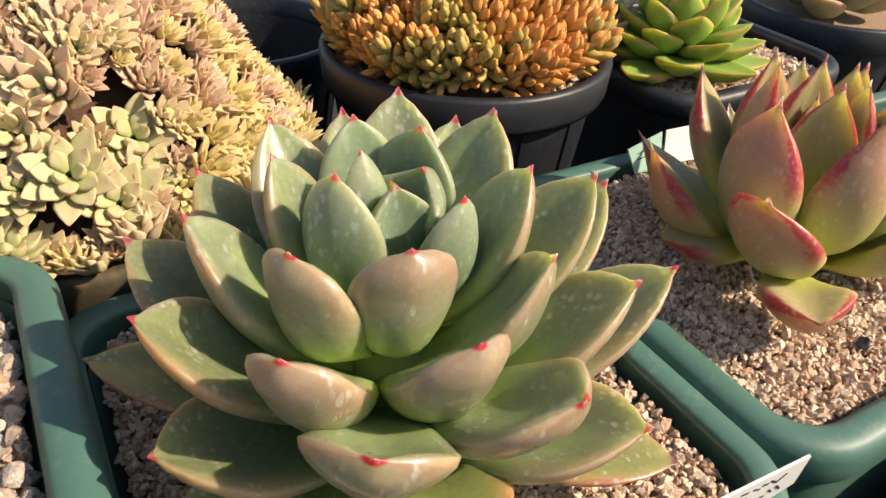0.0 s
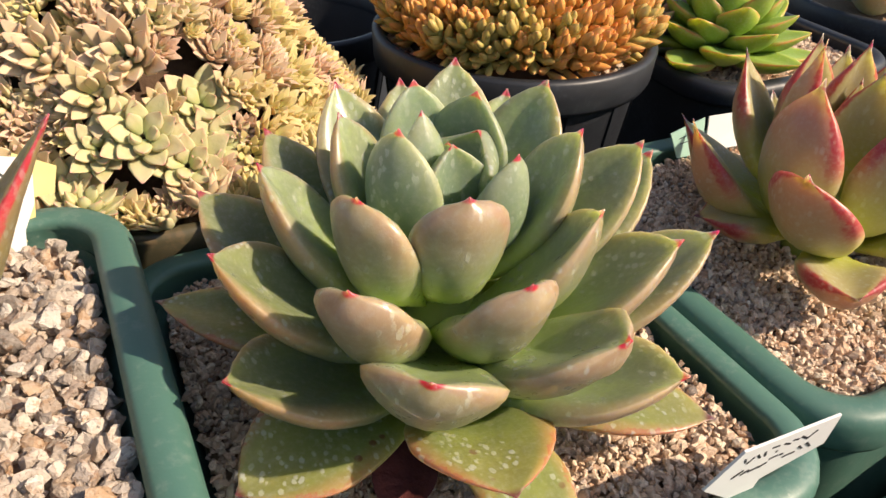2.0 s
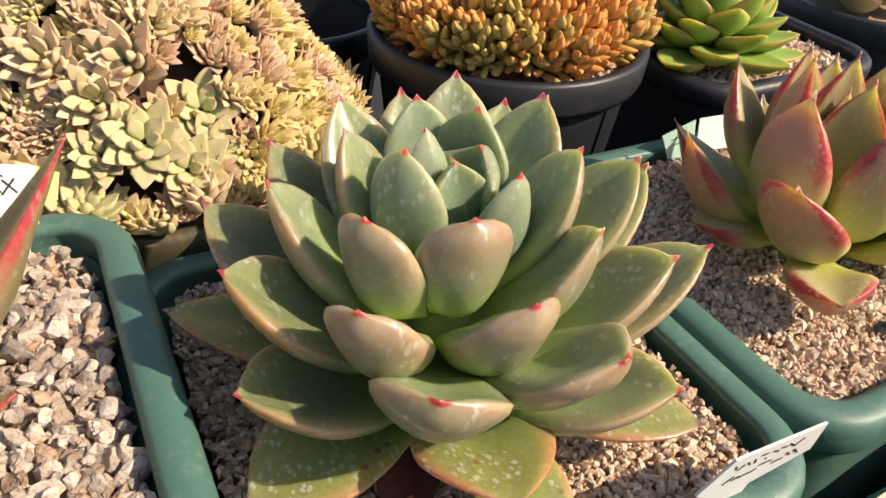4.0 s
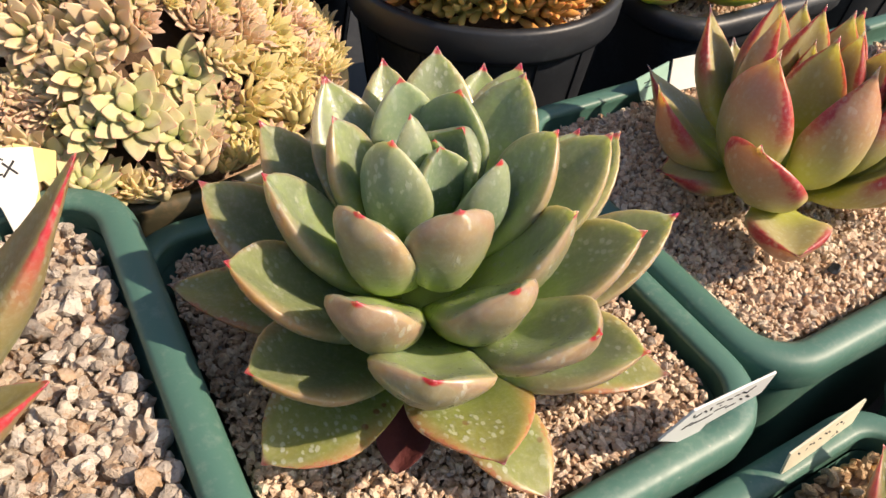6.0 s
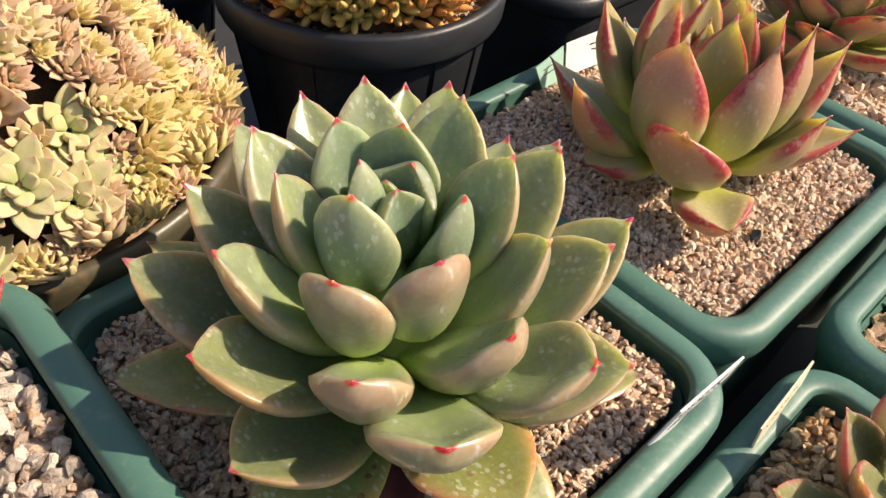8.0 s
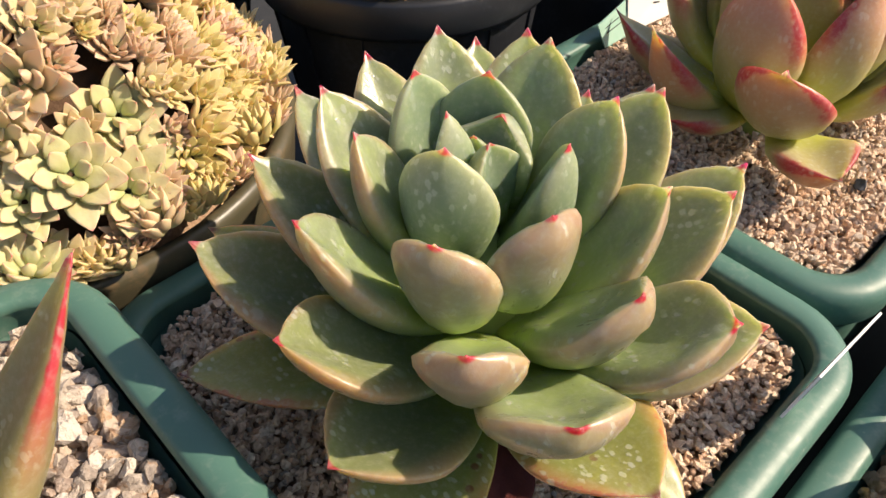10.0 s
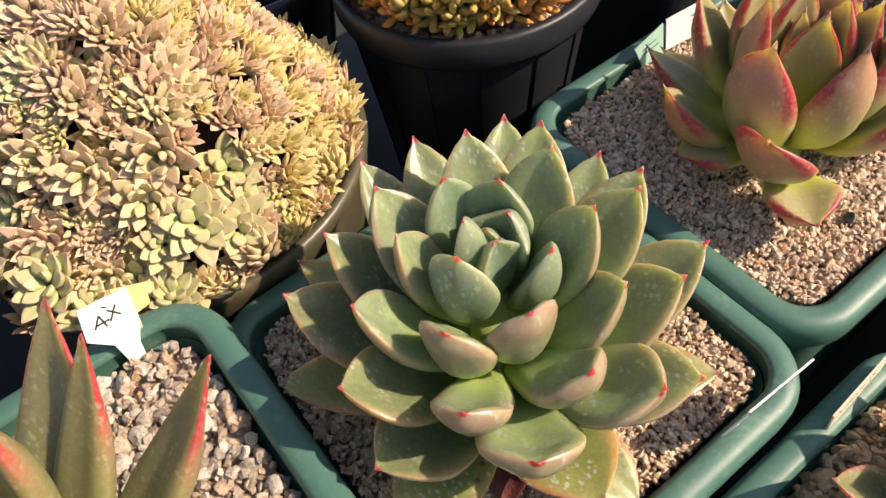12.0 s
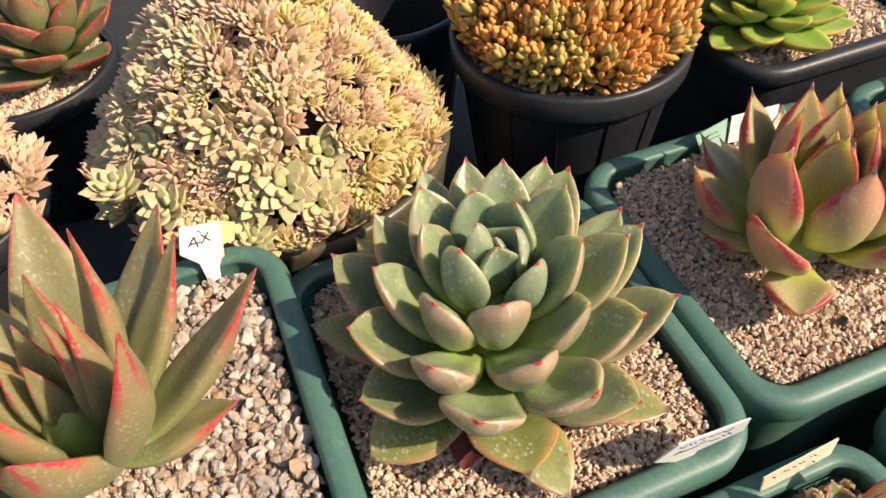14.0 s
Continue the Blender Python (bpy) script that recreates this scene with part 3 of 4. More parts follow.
core = tips([(-1, -1, 152.5, 14)], zb=135, rb=5, bend=(18, 20), cup=0.26, t=4.6, mat=m_core, acute=1.5, neck=0.6)
core += tips([(-4, 6, 156.5, 11)], zb=135, rb=5, bend=(18, 14), cup=0.2, t=4.8, mat=m_core, acute=1.6, neck=0.6)
core += tips([(6.5, 3.5, 152, 17)], zb=134, rb=7, bend=(-6, 46), cup=0.34, t=4.8, mat=m_core, acute=1.9, neck=0.6)
core += tips([(1.0, 4.5, 150, 9), (2.5, 1.5, 148, 8), (-0.5, 3, 147.5, 7)], zb=136, rb=2, bend=(8, 20), cup=0.2, t=4.0, mat=m_core, acute=1.5, neck=0.6)
ring1 = tips([(-12, -2, 158, 17.5), (6, -11.5, 154.5, 14), (9, 9, 157, 18.5), (0, 18, 157, 16)], zb=129, at_axis=True, bend=(24, 18), cup=0.15, t=6.0, mat=m_core, acute=1.9, neck=0.44)
ring2 = tips([(20, -10, 156, 18.5), (-17, 13.5, 155, 15.5), (25, 9, 157, 20)], zb=126, rb=5, bend=(24, 18), cup=0.15, t=6.0, acute=1.9)
ring2 += tips([(-8, -20, 154, 17.5)], zb=126, at=(-7.0, -8.0, 125), bend=(9, 20), cup=0.12, t=7.2, acute=2.6, blunt=0.52, neck=0.26, mat=m_front, widest=0.66)
ring2 += tips([(-23.5, -12, 153, 17.5)], zb=126, at=(-10.0, -7.5, 125), bend=(9, 24), cup=0.12, t=7.2, acute=2.8, blunt=0.5, neck=0.26, mat=m_front, widest=0.66)
ring3 = tips([(13.6, 26.7, 156.6, 20), (-12, 29, 154, 19), (35, -10, 151, 21), (14, -26, 150, 18.5), (-34, 7, 151.4, 18.5), (33, 21, 151, 20)], zb=121, rb=4, bend=(22, 20), cup=0.16, t=6.2, acute=1.95, neck=0.32)
ring3 += tips([(-5, -35, 147, 17.5)], zb=121, at=(-7.0, -11.0, 120), bend=(10, 34), cup=0.13, t=7.2, acute=3.0, blunt=0.5, neck=0.28, mat=m_front, widest=0.66)
ring3 += tips([(-30, -25, 146.3, 17)], zb=121, at=(-10.5, -10.5, 120), bend=(10, 34), cup=0.13, t=7.2, acute=3.0, blunt=0.5, neck=0.28, mat=m_front, widest=0.66)
ring4 = tips([(8, 42, 147, 18), (32.7, 35, 143.5, 19), (-26, 33, 144.5, 19), (29, -30.6, 143, 22), (46, -2, 143, 20), (-45.4, -2, 141.7, 21.5)], zb=117, rb=4, bend=(22, 18), cup=0.17, t=6.4, acute=2.0, widest=0.62, neck=0.32)
# left leaves take the green with shade in its colour
ring4[2]["mat"] = ring4[5]["mat"] = m_outer
ring4 += tips([(6, -46, 141, 22)], zb=117, at=(-5.0, -13, 117), bend=(14, 22), cup=0.15, t=7.0, acute=2.6, blunt=0.55, widest=0.66, neck=0.26)
ring4 += tips([(-23.6, -40, 139, 23)], zb=117, at=(-9.5, -14, 117), bend=(12, 36), cup=0.14, t=7.2, acute=3.0, blunt=0.5, widest=0.68, mat=m_front, neck=0.26)
ring5 = tips([(-41, 32.5, 133.4, 22), (43.6, -25.7, 138, 21.5), (-4, 51, 140, 17.5), (52, 17, 130, 19), (21, -46.4, 128, 22.5), (-48, -15.2, 126.2, 23.5)], zb=112, rb=4, bend=(20, 18), cup=0.17, t=6.2, acute=2.0, widest=0.62, neck=0.34)
ring5[0]["mat"] = ring5[5]["mat"] = m_outer
ring6 = tips([(-14, -50.5, 121, 25), (-53.5, 22.4, 116.2, 20), (-50, -24, 109, 23), (35, -44, 109, 18), (-2, -53, 102, 18), (-29, 54, 114, 16)], zb=106, rb=4, bend=(-4, -6), cup=0.10, t=4.6, mat=m_old, acute=1.75)
lean_rng = random.Random(4)
for lf in ring1 + ring2 + ring3 + ring4 + ring5 + ring6:
    lf["twist"], lf["side"] = lean_rng.uniform(-9, 9), lean_rng.uniform(-0.07, 0.07)
for lf in ring1:
    lf.pop("at_axis")
    d = (Vector((lf["tip"][0] - AX[0], lf["tip"][1] - AX[1], 0))).normalized() * 5.0
    lf["at"] = (AX[0] + d.x, AX[1] + d.y, 129)
main_plant = rosette("rosette_succulent", "grey-green fleshy rosette with red pointed leaf tips", "succulent", AX, 95, [{"mucro": 0.03, "n": 24, "blunt": 0.64, **lf} for lf in core + ring1 + ring2 + ring3 + ring4 + ring5 + ring6], m_main, stem=(8.0, 42.0), lean=main_lean)

# ---- peach-red rosette ----
RX = (122.0, 3.0)
form = dict(acute=1.75, widest=0.5, neck=0.55, blunt=0.8)
inner = tips([(126, 9.5, 143, 9), (124.6, 0.6, 143.5, 9), (130, 5, 142, 10), (128, 3, 140, 8)], zb=116, rb=3, bend=(6, 8), cup=0.2, t=5.0, **form)
mid = tips([(112.5, 13.7, 153.5, 15), (125.8, 10.7, 152.7, 17), (117.4, -1.2, 151.1, 18), (131.5, 0.8, 149, 16), (137, 8.5, 150, 17), (138, -6, 148, 17)], zb=111, rb=8, bend=(22, 12), cup=0.16, t=6.0, **form)
outer = tips([(99.4, 1.7, 149.7, 25)], zb=107, at=(107, 1, 106), bend=(24, 20), cup=0.14, t=6.8, **{**form, "acute": 2.1})
outer += tips([(115, -15.3, 150.5, 23), (127.2, 26, 149.2, 19), (115, 39.3, 142, 17), (133.6, -16.3, 150, 21), (148, 12, 147, 20), (142, 27, 144, 19)], zb=107, rb=11, bend=(30, 18), cup=0.17, t=6.6, **form)
low = tips([(83, -13.5, 135.4, 25)], zb=103, at=(105, -9, 109), bend=(18, 24), cup=0.15, t=6.8, **{**form, "acute": 2.5, "blunt": 0.6})
low += tips([(81, 21.1, 133.8, 20), (105, 47.5, 119.6, 16), (134, -30.5, 128.5, 20), (150, -22, 142, 21), (158, 8, 132, 20), (138, 44, 124, 19)], zb=103, rb=12, bend=(30, 24), cup=0.18, t=6.4, **form)
lowest = tips([(88, -33, 112, 22)], zb=104, at=(105, -12, 106), bend=(14, 16), cup=0.22, t=6.8, **form)
lowest += tips([(83, 14, 108, 20)], zb=104, at=(106, 4, 105), bend=(-4, -6), cup=0.12, t=6.6, **form)
lowest += tips([(152, -36, 119, 20), (164, -8, 114, 20), (122, 54, 106, 18)], zb=100, rb=10, bend=(12, 18), cup=0.2, t=5.6, **form)
rosette("rosette_succulent", "peach-red waxy rosette with crimson leaf edges and dark tips", "succulent", RX, 95, [dict(lf, mucro=0.07, twist=lean_rng.uniform(-12, 12)) for lf in inner + mid + outer + low + lowest], m_peach, stem=(11.0, 26.0))

# ---- olive rosette with long pointed leaves ----
LX = (-119.0, 3.0)
form = dict(acute=1.3, widest=0.42, neck=0.62, cup=0.12)
hi = tips([(-119.7, 12.8, 165, 8), (-118, 1, 163, 8), (-125, 6, 161, 9), (-122, 12, 158, 8)], zb=126, rb=3, bend=(8, 8), t=4.6, **form)
up = tips([(-108.9, 1, 177, 9), (-104.2, 1, 180, 12), (-115, 24, 169, 13), (-132, 12, 166, 13), (-128, -8, 168, 13)], zb=121, rb=5, bend=(10, 8), t=5.4, **form)
out = tips([(-98.7, 16.8, 185, 12), (-90.7, -18.2, 186, 19), (-82, 39.1, 165.7, 22), (-79.5, 27, 165, 14), (-117.5, 60, 165.5, 25), (-140, 42, 162, 19), (-150, 8, 162, 19), (-122, -23, 162, 26), (-144, -30, 158, 20)], zb=118, rb=6, bend=(12, 10), t=6.0, **form)
wide = tips([(-62.5, 6, 165.5, 16), (-78.2, -4.2, 129, 17), (-165, 30, 146, 20), (-160, -20, 146, 20)], zb=116, rb=6, bend=(14, 12), t=6.6, **form)
rosette("rosette_succulent", "olive-green rosette with long red-tipped pointed leaves", "succulent", LX, 114, [dict(lf, mucro=0.02, twist=lean_rng.uniform(-14, 14)) for lf in hi + up + out + wide], m_olive, stem=(8.0, 30.0))

# ---- small maroon-green rosette ----
FX = (61.0, -101.0)
form = dict(acute=1.4, widest=0.55, t=4.5, cup=0.15)
fl = tips([(61, -101, 120, 9), (58, -105, 119, 9), (65, -105, 118, 9)], zb=102, rise0=72, rise1=86, **form)
fl += tips([(45, -87.5, 114, 14), (73, -88, 118, 16), (48, -108, 118, 15), (74, -110, 118, 15), (61, -118, 117, 15)], zb=98, rise0=40, rise1=74, **form)
fl += tips([(32.5, -77, 109.6, 13), (62, -78, 110, 17), (31, -97, 112, 18), (86, -84, 112, 18), (92, -106, 112, 18), (78, -126, 116, 18), (48, -130, 116, 18), (32, -118, 112, 18)], zb=92, rise0=12, rise1=50, **form)
rosette("rosette_succulent", "small maroon and green rosette with rosy leaf edges", "succulent", FX, 86, [dict(lf, mucro=0.05) for lf in fl], m_maroon, stem=(6.0, 20.0))

# ---- rosettes further off ----
rosette("rosette_succulent", "red and green rosette of broad pointed leaves in black pot", "succulent", (-128, 262), 82, spiral((-128, 262), 84, 26, 4, 46, 142, 100, 10, 27, 84, 28, 3, 0.4, acute=1.4, widest=0.52, cup=0.13), m_redgreen, thick=5, stem=(7, 26))
rosette("rosette_succulent", "bright lime-green rosette of thick pointed leaves", "succulent", (192, 118), 99, spiral((192, 118), 101, 38, 4, 42, 144, 106, 10, 21, 84, 20, 5, 1.1, acute=1.5, widest=0.55, cup=0.12), m_lime, thick=5, stem=(7, 26))
rosette("rosette_succulent", "dusty green rosette beside the lime-green one", "succulent", (168, 142), 99, spiral((168, 142), 101, 24, 3, 24, 134, 110, 7, 13, 84, 25, 8, 0.1, acute=1.5, widest=0.55, cup=0.12), m_dusty, thick=4, stem=(5, 22))
rosette("rosette_succulent", "pinkish brown rosette in the far green pot", "succulent", (236, 8), 94, spiral((236, 8), 96, 30, 4, 48, 140, 112, 10, 22, 84, 24, 6, 0.7, acute=1.5, widest=0.55, cup=0.12), m_peach, thick=5, stem=(7, 26))
rosette("rosette_succulent", "dusty green rosette with red edges in round pot", "succulent", (340, 150), 98, spiral((340, 150), 100, 26, 4, 44, 140, 114, 10, 22, 84, 24, 7, 0.2, acute=1.6, widest=0.6, cup=0.12), m_dusty, thick=6, stem=(7, 26))

# ---- clustered small rosettes ----


def tiny_leaves(seed, count, r, open_, w, acute, n, tall=0.66):
    rs = random.Random(seed)
    ls = []
    for i in range(count):
        f = (i + 0.5) / count
        a = i * 2.39996 + rs.uniform(-.2, .2)
        rr = r * (0.16 + 0.84 * f ** 0.75) * rs.uniform(0.88, 1.1)
        z = r * (tall * (1 - f) + 0.12 + open_ * f)
        base = Vector((0.8 * math.cos(a), 0.8 * math.sin(a), r * 0.32 * (1 - f) - 1))
        tip = Vector((rr * math.cos(a), rr * math.sin(a), z))
        rise = 84 - 62 * f
        ls.append(leaf_rings(base * MM, tip * MM, w * (0.45 + 0.55 * f ** 0.7) * MM, 1.35 * MM * w / 5, max(0, rise - 34), rise, cup=0.13, widest=0.58, acute=acute, neck=0.35, segs=6, n=n))
    return ls


TINY = []
for k, (count, r, op, w, ac, mat) in enumerate(((20, 10.2, 0.40, 5.0, 1.22, m_cream), (22, 10.2, 0.48, 4.6, 1.2, m_pinkcream), (18, 7.8, 0.46, 3.8, 1.22, m_yellowcream), (24, 8.0, 0.50, 3.4, 1.2, m_pinkcream), (20, 8.2, 0.42, 3.8, 1.22, m_yellowcream), (17, 13.0, 0.34, 7.2, 1.3, m_mint), (18, 12.0, 0.38, 6.2, 1.25, m_mint))):
    ls = tiny_leaves(k + 1, count, r, op, w, ac, 10 if k > 4 else 8, 0.46 if k > 4 else 0.66)
    whole = join_leaves("rosette", ls)
    whole.materials.append(mat)
    heart = join_leaves("rosette", ls[:4])
    heart.materials.append(mat)
    singles = [join_leaves("leaf", [x]) for x in ls[4:]]
    for me in singles:
        me.materials.append(mat)
    TINY.append((whole, heart, singles))


def cluster(name, label, cx, cy, rx, ry, z_edge, z_top, count, seed, pick, power=1.6, gap=8.2, scale=1.0, lumps=5.0, split=0, first=()):
    """A mound of small rosettes. The larger ones nearest to its front have leaves of their own, up to split."""
    th = thing(name, (cx * MM, cy * MM, (z_edge - 6) * MM), label, "succulent")
    rs = random.Random(seed)
    placed = []

    def dome(x, y):
        q = min(1.0, math.hypot(x / rx, y / ry))
        return z_edge + (z_top - z_edge) * (1 - q ** power) + lumps * noise.noise(Vector((x / 17, y / 17, seed)))

    rings = [[Vector((rx * f * 0.92 * math.cos(t), ry * f * 0.92 * math.sin(t), (z_top - z_edge) * (1 - (0.92 * f) ** power) - 7)) * MM for t in [2 * math.pi * i / 28 for i in range(28)]] for f in (1.0, 0.85, 0.7, 0.5, 0.25, 0.03)]
    part("stem_mat", grid_mesh("stem_mat", rings, True, True, True), m_stem, th, "dense mat of stems, darkened for the shade between rosettes")
    room = (7.0, 7.0, 5.2, 5.2, 5.4, 10.5, 9.5)
    queue = [(x - cx, y - cy, z, k, f) for x, y, z, k, f in first]
    tries = 0
    while len(placed) < count and tries < 26000:
        tries += 1
        if queue:
            x, y, z, k, f = queue.pop(0)
            own, z = room[k] * f * 1.1, z + 2.5
        else:
            a, r = rs.uniform(0, 2 * math.pi), math.sqrt(rs.random()) * 1.06
            x, y = rx * r * math.cos(a), ry * r * math.sin(a)
            k, f = pick(x, y, rs), scale * rs.uniform(0.72, 1.2)
            if tries > 14000:
                k, f = rs.choice((0, 1, 2, 3, 4)), f * 0.7
            own = room[k] * gap * f
            if any((x - px) ** 2 + (y - py) ** 2 < ((own + po) / 2) ** 2 for px, py, po in placed):
                continue
            z = dome(x, y) + rs.uniform(-3.0, 2.5)
        placed.append((x, y, own))
        e = 3.0
        nrm = Vector((dome(x - e, y) - dome(x + e, y), dome(x, y - e) - dome(x, y + e), 2 * e)).normalized()
        nrm = (nrm + Vector((rs.uniform(-.3, .3), rs.uniform(-.3, .3) - (0.25 if k >= 5 else 0), 0.05 + (0.4 if k >= 5 else 0)))).normalized()
        whole, heart, singles = TINY[k]
        own_leaves = k >= 5 and split > 0
        ob = part("rosette", heart if own_leaves else whole, None, th)
        if own_leaves:
            split -= 1
            for me in singles:
                part("leaf", me, None, ob)
        else:
            ob["kind"] = "stuff"
        ob.matrix_local = Matrix.Translation(Vector((x, y, z - z_edge + 6)) * MM) @ nrm.to_track_quat("Z", "Y").to_matrix().to_4x4() @ Matrix.Rotation(rs.uniform(0, 6.28), 4, "Z") @ Matrix.Scale(f, 4)
    return th


def pick_bowl(x, y, rs):
    if x < -18 and y < 0 and rs.random() < 0.5:
        return rs.choice((5, 6, 6))
    if x < 12 and y < -48:
        return rs.choice((0, 0, 6))
    if x > 16 + 8 * math.sin(y / 9):
        return rs.choice((2, 2, 4, 3))
    if x > -4 and y > -30:
        return rs.choice((3, 3, 1, 2, 0))
    return rs.choice((0, 0, 0, 1, 3))


SHOWN = [(-37.3, 73.3, 114, 5, 0.98), (-46, 75, 123, 5, 1.0), (-29.8, 86, 124, 5, 0.95), (-29, 79, 116, 5, 0.9), (-83, 108, 129, 5, 1.0), (-101, 97, 124, 5, 0.95), (-86, 86, 119, 5, 1.0), (-44.5, 88, 139, 0, 1.25), (-46, 143, 164, 1, 1.4), (-48, 112, 150, 0, 1.25), (-62, 96, 138, 0, 1.2), (-56, 76, 121, 6, 0.85)]
cluster("clustered_succulent", "dense mound of small cream, pink and mint rosettes", BOWL[0] - 5, BOWL[1], 65, 64, 110, 172, 560, 11, pick_bowl, gap=0.86, split=20, first=SHOWN)
cluster("clustered_succulent", "pale pink mound of small rosettes in dark pot", -180, 148, 46, 44, 108, 138, 80, 12, lambda x, y, rs: rs.choice((3, 0, 1)), gap=1.0)

# ---- amber stonecrop with bean leaves ----


def bean_sprig(seed, count, length):
    rs = random.Random(seed)
    ls = []
    for i in range(count):
        f = (i + 0.5) / count
        a = i * 2.39996 + rs.uniform(-.3, .3)
        el = radians(20 + 60 * f + rs.uniform(-15, 15))
        L = (8.2 - 1.8 * f) * rs.uniform(0.8, 1.15)
        base = Vector((0, 0, length * f * 0.85))
        tip = base + Vector((math.cos(a) * math.cos(el), math.sin(a) * math.cos(el), math.sin(el))) * L
        ls.append(leaf_rings(base * MM, tip * MM, 2.7 * MM, 2.4 * MM, math.degrees(el) - 10, math.degrees(el) + 10, cup=0.0, widest=0.6, acute=2.2, neck=0.5, segs=5, n=7))
    return join_leaves("sprig", ls)


SPRIGS = [bean_sprig(20 + k, 15 + k % 3, 15 + k) for k in range(5)]
for k, me in enumerate(SPRIGS):
    me.materials.append(m_bean2 if k == 3 else m_bean)
bean = thing("bean_stonecrop", (94.5 * MM, 129 * MM, 112 * MM), "amber and olive bean-leaved stonecrop filling its pot", "succulent")
rs = random.Random(5)
spots = []
tries = 0
while len(spots) < 290 and tries < 26000:
    tries += 1
    a, r = rs.uniform(0, 2 * math.pi), 41 * math.sqrt(rs.random())
    x, y = r * math.cos(a), r * math.sin(a)
    if any((x - p) ** 2 + (y - q) ** 2 < 15 for p, q in spots):
        continue
    spots.append((x, y))
    z = 2 + 24 * (1 - (r / 46) ** 2)
    ob = tagged(part("sprig", SPRIGS[3] if x < -8 and y < -18 and rs.random() < 0.7 else rs.choice(SPRIGS), None, bean), kind="stuff")
    tilt = Vector((x / 60 + rs.uniform(-.25, .25), y / 60 + rs.uniform(-.25, .25), 1)).normalized()
    ob.matrix_local = Matrix.Translation(Vector((x, y, z)) * MM) @ tilt.to_track_quat("Z", "Y").to_matrix().to_4x4() @ Matrix.Rotation(rs.uniform(0, 6.28), 4, "Z") @ Matrix.Scale(rs.uniform(0.9, 1.2), 4)
rings = [[Vector((43 * f * math.cos(t), 43 * f * math.sin(t), 2 + 22 * (1 - f * f))) * MM for t in [2 * math.pi * i / 28 for i in range(28)]] for f in (0.95, 0.7, 0.45, 0.2, 0.02)]
part("stem_mat", grid_mesh("stem_mat", rings, True, True, True), m_stem, bean, "mat of stems, darkened for the shade between sprigs")

# ---- plant tags ----


def tag(name, label, corners, material, bars=(), dot=None, outline=None):
    """A thin plastic tag through four corners (millimetres, in order), with marks placed by fractions of its sides."""
    c = [Vector(p) for p in corners]
    mid = sum(c, Vector()) / 4
    nrm = (c[1] - c[0]).cross(c[3] - c[0]).normalized()
    th = thing(name, mid * MM, label, "plant tag", "plant tags")

    def slab(q, h0, h1):
        return [[(p - mid + nrm * h) * MM for p in q] for h in (h0, h1)]

    part("plate", grid_mesh("plate", slab([Vector(p) for p in outline] if outline else c, -0.25, 0.25), True, True, True, False), material, th)

    def at(u, v):
        return c[0] * (1 - u) * (1 - v) + c[1] * u * (1 - v) + c[2] * u * v + c[3] * (1 - u) * v

    for u0, v0, u1, v1, w in bars:
        a, bb = at(u0, v0), at(u1, v1)
        d = (bb - a).normalized().cross(nrm) * w / 2
        q = [a + d, bb + d, bb - d, a - d]
        for h0, h1 in ((0.25, 0.33), (-0.33, -0.25)):
            part("mark", grid_mesh("mark", slab(q, h0, h1), True, True, True, False), m_ink, th)
    if dot:
        p = at(*dot)
        ux, uy = (c[1] - c[0]).normalized(), nrm.cross((c[1] - c[0]).normalized())
        q = [p + (ux * math.cos(t) + uy * math.sin(t)) * 1.6 for t in [2 * math.pi * i / 16 for i in range(16)]]
        for h0, h1 in ((0.25, 0.33), (-0.33, -0.25)):
            part("dot", grid_mesh("dot", slab(q, h0, h1), True, True, True, False), m_blue, th)
    return th


def scrawl(seed, rows, fill=0.8):
    rs = random.Random(seed)
    out = []
    for v in rows:
        u = 0.12
        while u < 0.12 + fill * 0.85:
            du = rs.uniform(0.035, 0.085)
            out.append((u, v + rs.choice((-.13, -.08, .1)), u + du * rs.uniform(.5, 1.3), v + rs.uniform(-.1, .14), 0.5))
            u += du + 0.012
    return out


tag("plant_tag", "white plastic tag with two handwritten lines in main pot", [(26, -55.9, 115.5), (49.7, -57.2, 117), (51.0, -56.0, 107.6), (25, -54.7, 106)], m_tag, scrawl(1, (0.28, 0.68)), outline=[(27.5, -56.2, 116.9), (49.7, -57.2, 117), (51.2, -56, 107.5), (38, -54.6, 102.6), (37, -53.6, 92), (32.5, -53.4, 92), (31, -54.1, 100.2), (22.7, -54.7, 107.5)])
tag("plant_tag", "cream tag with a blue dot in the smaller pot", [(52, -67.8, 99), (78.8, -66.4, 99.8), (79, -67.1, 89.8), (53.3, -68.7, 85.8)], m_creamtag, scrawl(2, (0.3, 0.62), 0.75), (0.16, 0.72), [(52, -67.8, 99), (78.8, -66.4, 99.8), (79, -67.1, 89.8), (66, -68, 87.6), (65, -69, 80), (60, -69.4, 80), (59, -68.6, 86.8), (53.3, -68.7, 85.8)])
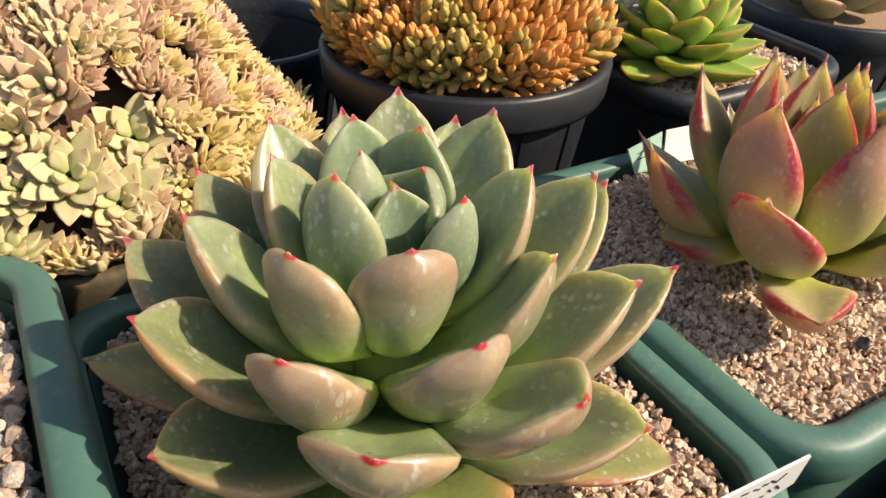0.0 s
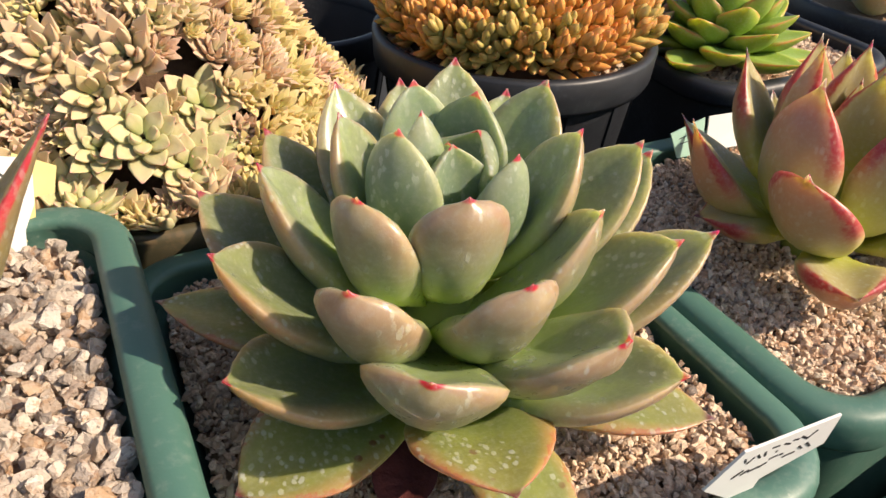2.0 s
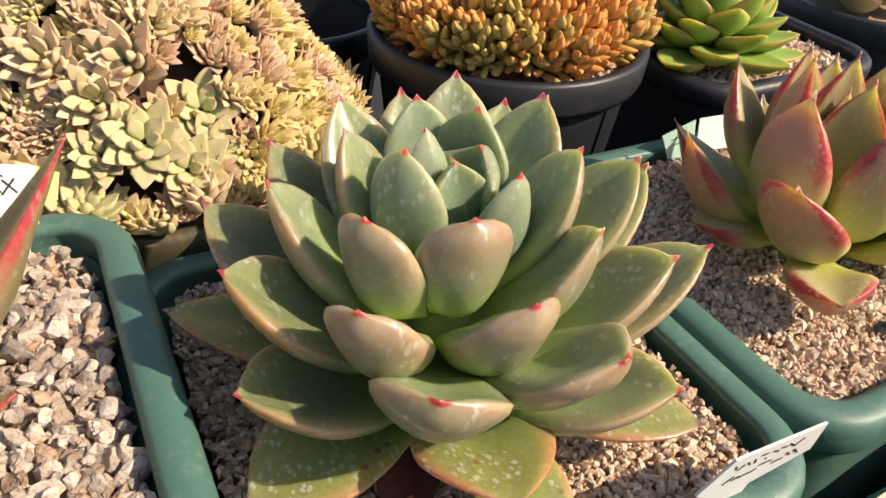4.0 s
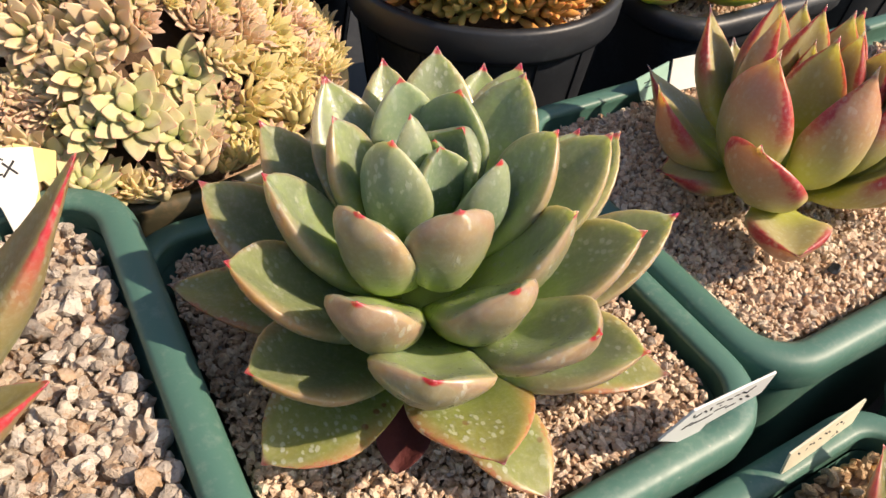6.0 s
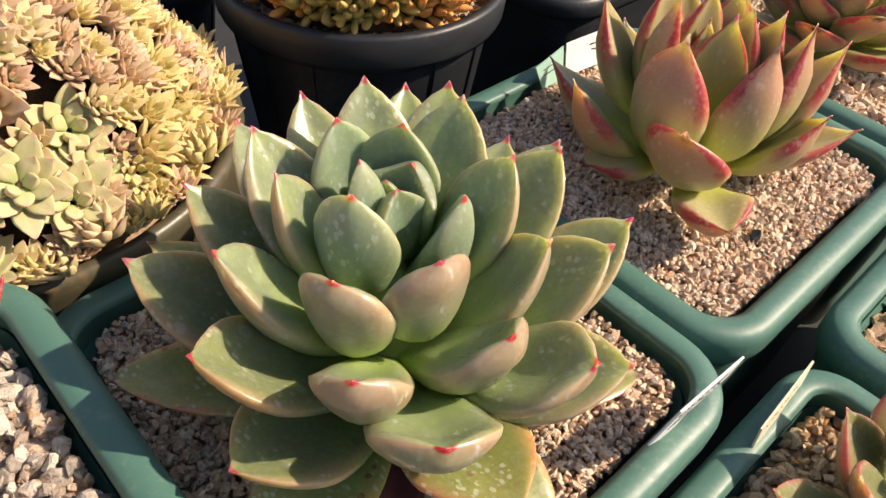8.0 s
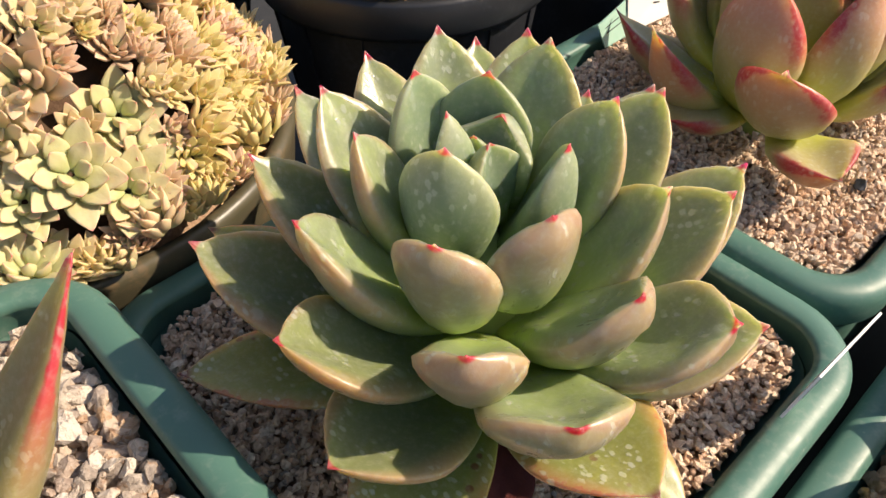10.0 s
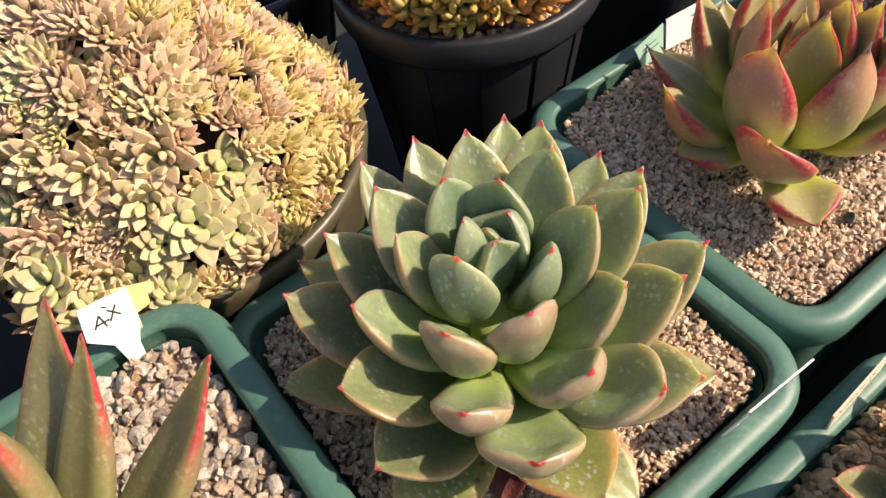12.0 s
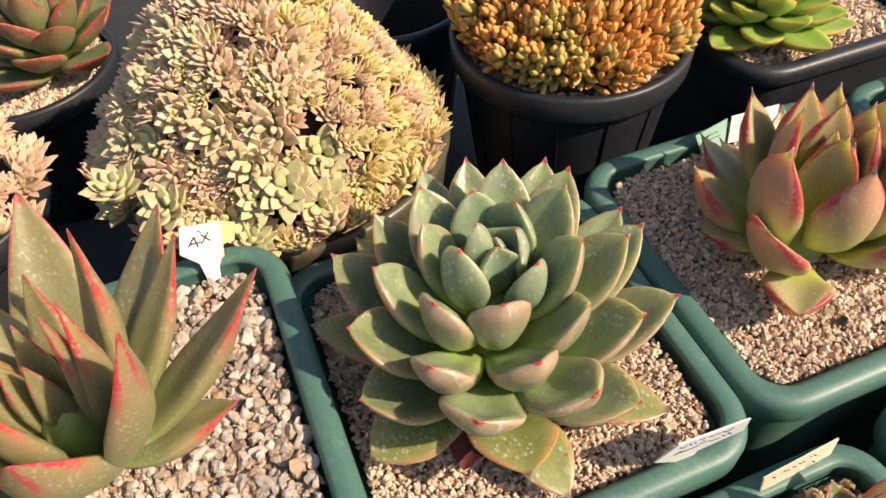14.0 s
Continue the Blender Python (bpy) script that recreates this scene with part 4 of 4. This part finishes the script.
tag("plant_tag", "white plastic tag with short handwriting in taller pot", [(-82.3, 59.2, 136.6), (-70.2, 62.4, 131.5), (-72.0, 59.2, 122.2), (-84.8, 55.9, 128.5)], m_tag, [(0.2, 0.75, 0.33, 0.4, 0.5), (0.33, 0.4, 0.42, 0.8, 0.5), (0.25, 0.66, 0.5, 0.62, 0.5), (0.5, 0.35, 0.72, 0.62, 0.5), (0.68, 0.3, 0.5, 0.7, 0.5), (0.42, 0.2, 0.52, 0.28, 0.4)], outline=[(-82.3, 59.2, 136.6), (-70.2, 62.4, 131.5), (-72.0, 59.2, 122.2), (-75.0, 56.6, 117.5), (-75.8, 55.2, 113.0), (-79.7, 54.2, 113.0), (-80.3, 55.9, 122.2), (-84.8, 55.9, 128.5)])
tag("plant_tag", "yellow plastic tag behind the white one", [(-73.7, 62.8, 133.3), (-65.9, 63.8, 128.1), (-67.7, 61.7, 122.5), (-75.3, 59.2, 126.5)], m_yellowtag, outline=[(-73.7, 62.8, 133.3), (-65.9, 63.8, 128.1), (-67.7, 61.7, 122.5), (-71.6, 60.5, 123.1), (-73.6, 58.1, 114.0), (-75.6, 57.5, 114.0), (-75.3, 59.2, 126.5)])
tag("plant_tag", "white plastic tag against the rim of peach rosette pot", [(132, 60.5, 108.5), (154, 59, 108.5), (152, 55.5, 97), (131, 57.5, 97)], m_tag, [(0.55, 0.3, 0.75, 0.3, 0.5), (0.6, 0.45, 0.75, 0.5, 0.5)])
tag("plant_tag", "pale mint plastic tag against the pot rim", [(114, 58.5, 106), (129, 59.5, 109), (129, 57, 97), (118, 57, 97)], m_minttag, [(0.2, 0.3, 0.7, 0.3, 0.3), (0.2, 0.5, 0.8, 0.5, 0.3)])

# ---- loose bits on the gravel ----
dead = thing("dry_leaf", (-24 * MM, -28 * MM, 97 * MM), "shrivelled dark red leaf on the grit, darkened for shade", "dry leaf")
part("blade", leaf_mesh("blade", (0.011, 0.012, 0.004), (-0.001, -0.004, 0.0008), 0.012, 0.0014, -14, -4, cup=0.25), m_dead, dead)
dead2 = thing("dry_leaf", (-37 * MM, -46 * MM, 97 * MM), "curled purple dry leaf lying on the grit", "dry leaf")
part("blade", leaf_mesh("blade", (0.003, 0.003, 0.0008), (-0.003, -0.002, 0.0012), 0.0045, 0.0010, 10, 30, cup=0.3), m_dead, dead2)
stone = thing("dark_pebble", (111 * MM, -33 * MM, 97 * MM), "small dark grey pebble on the tan grit", "pebble")
pts, fs = STONES[2]
me = bpy.data.meshes.new("pebble")
me.from_pydata([tuple(p * 0.0018) for p in pts], [], fs.tolist())
part("stone", me, m_black, stone)
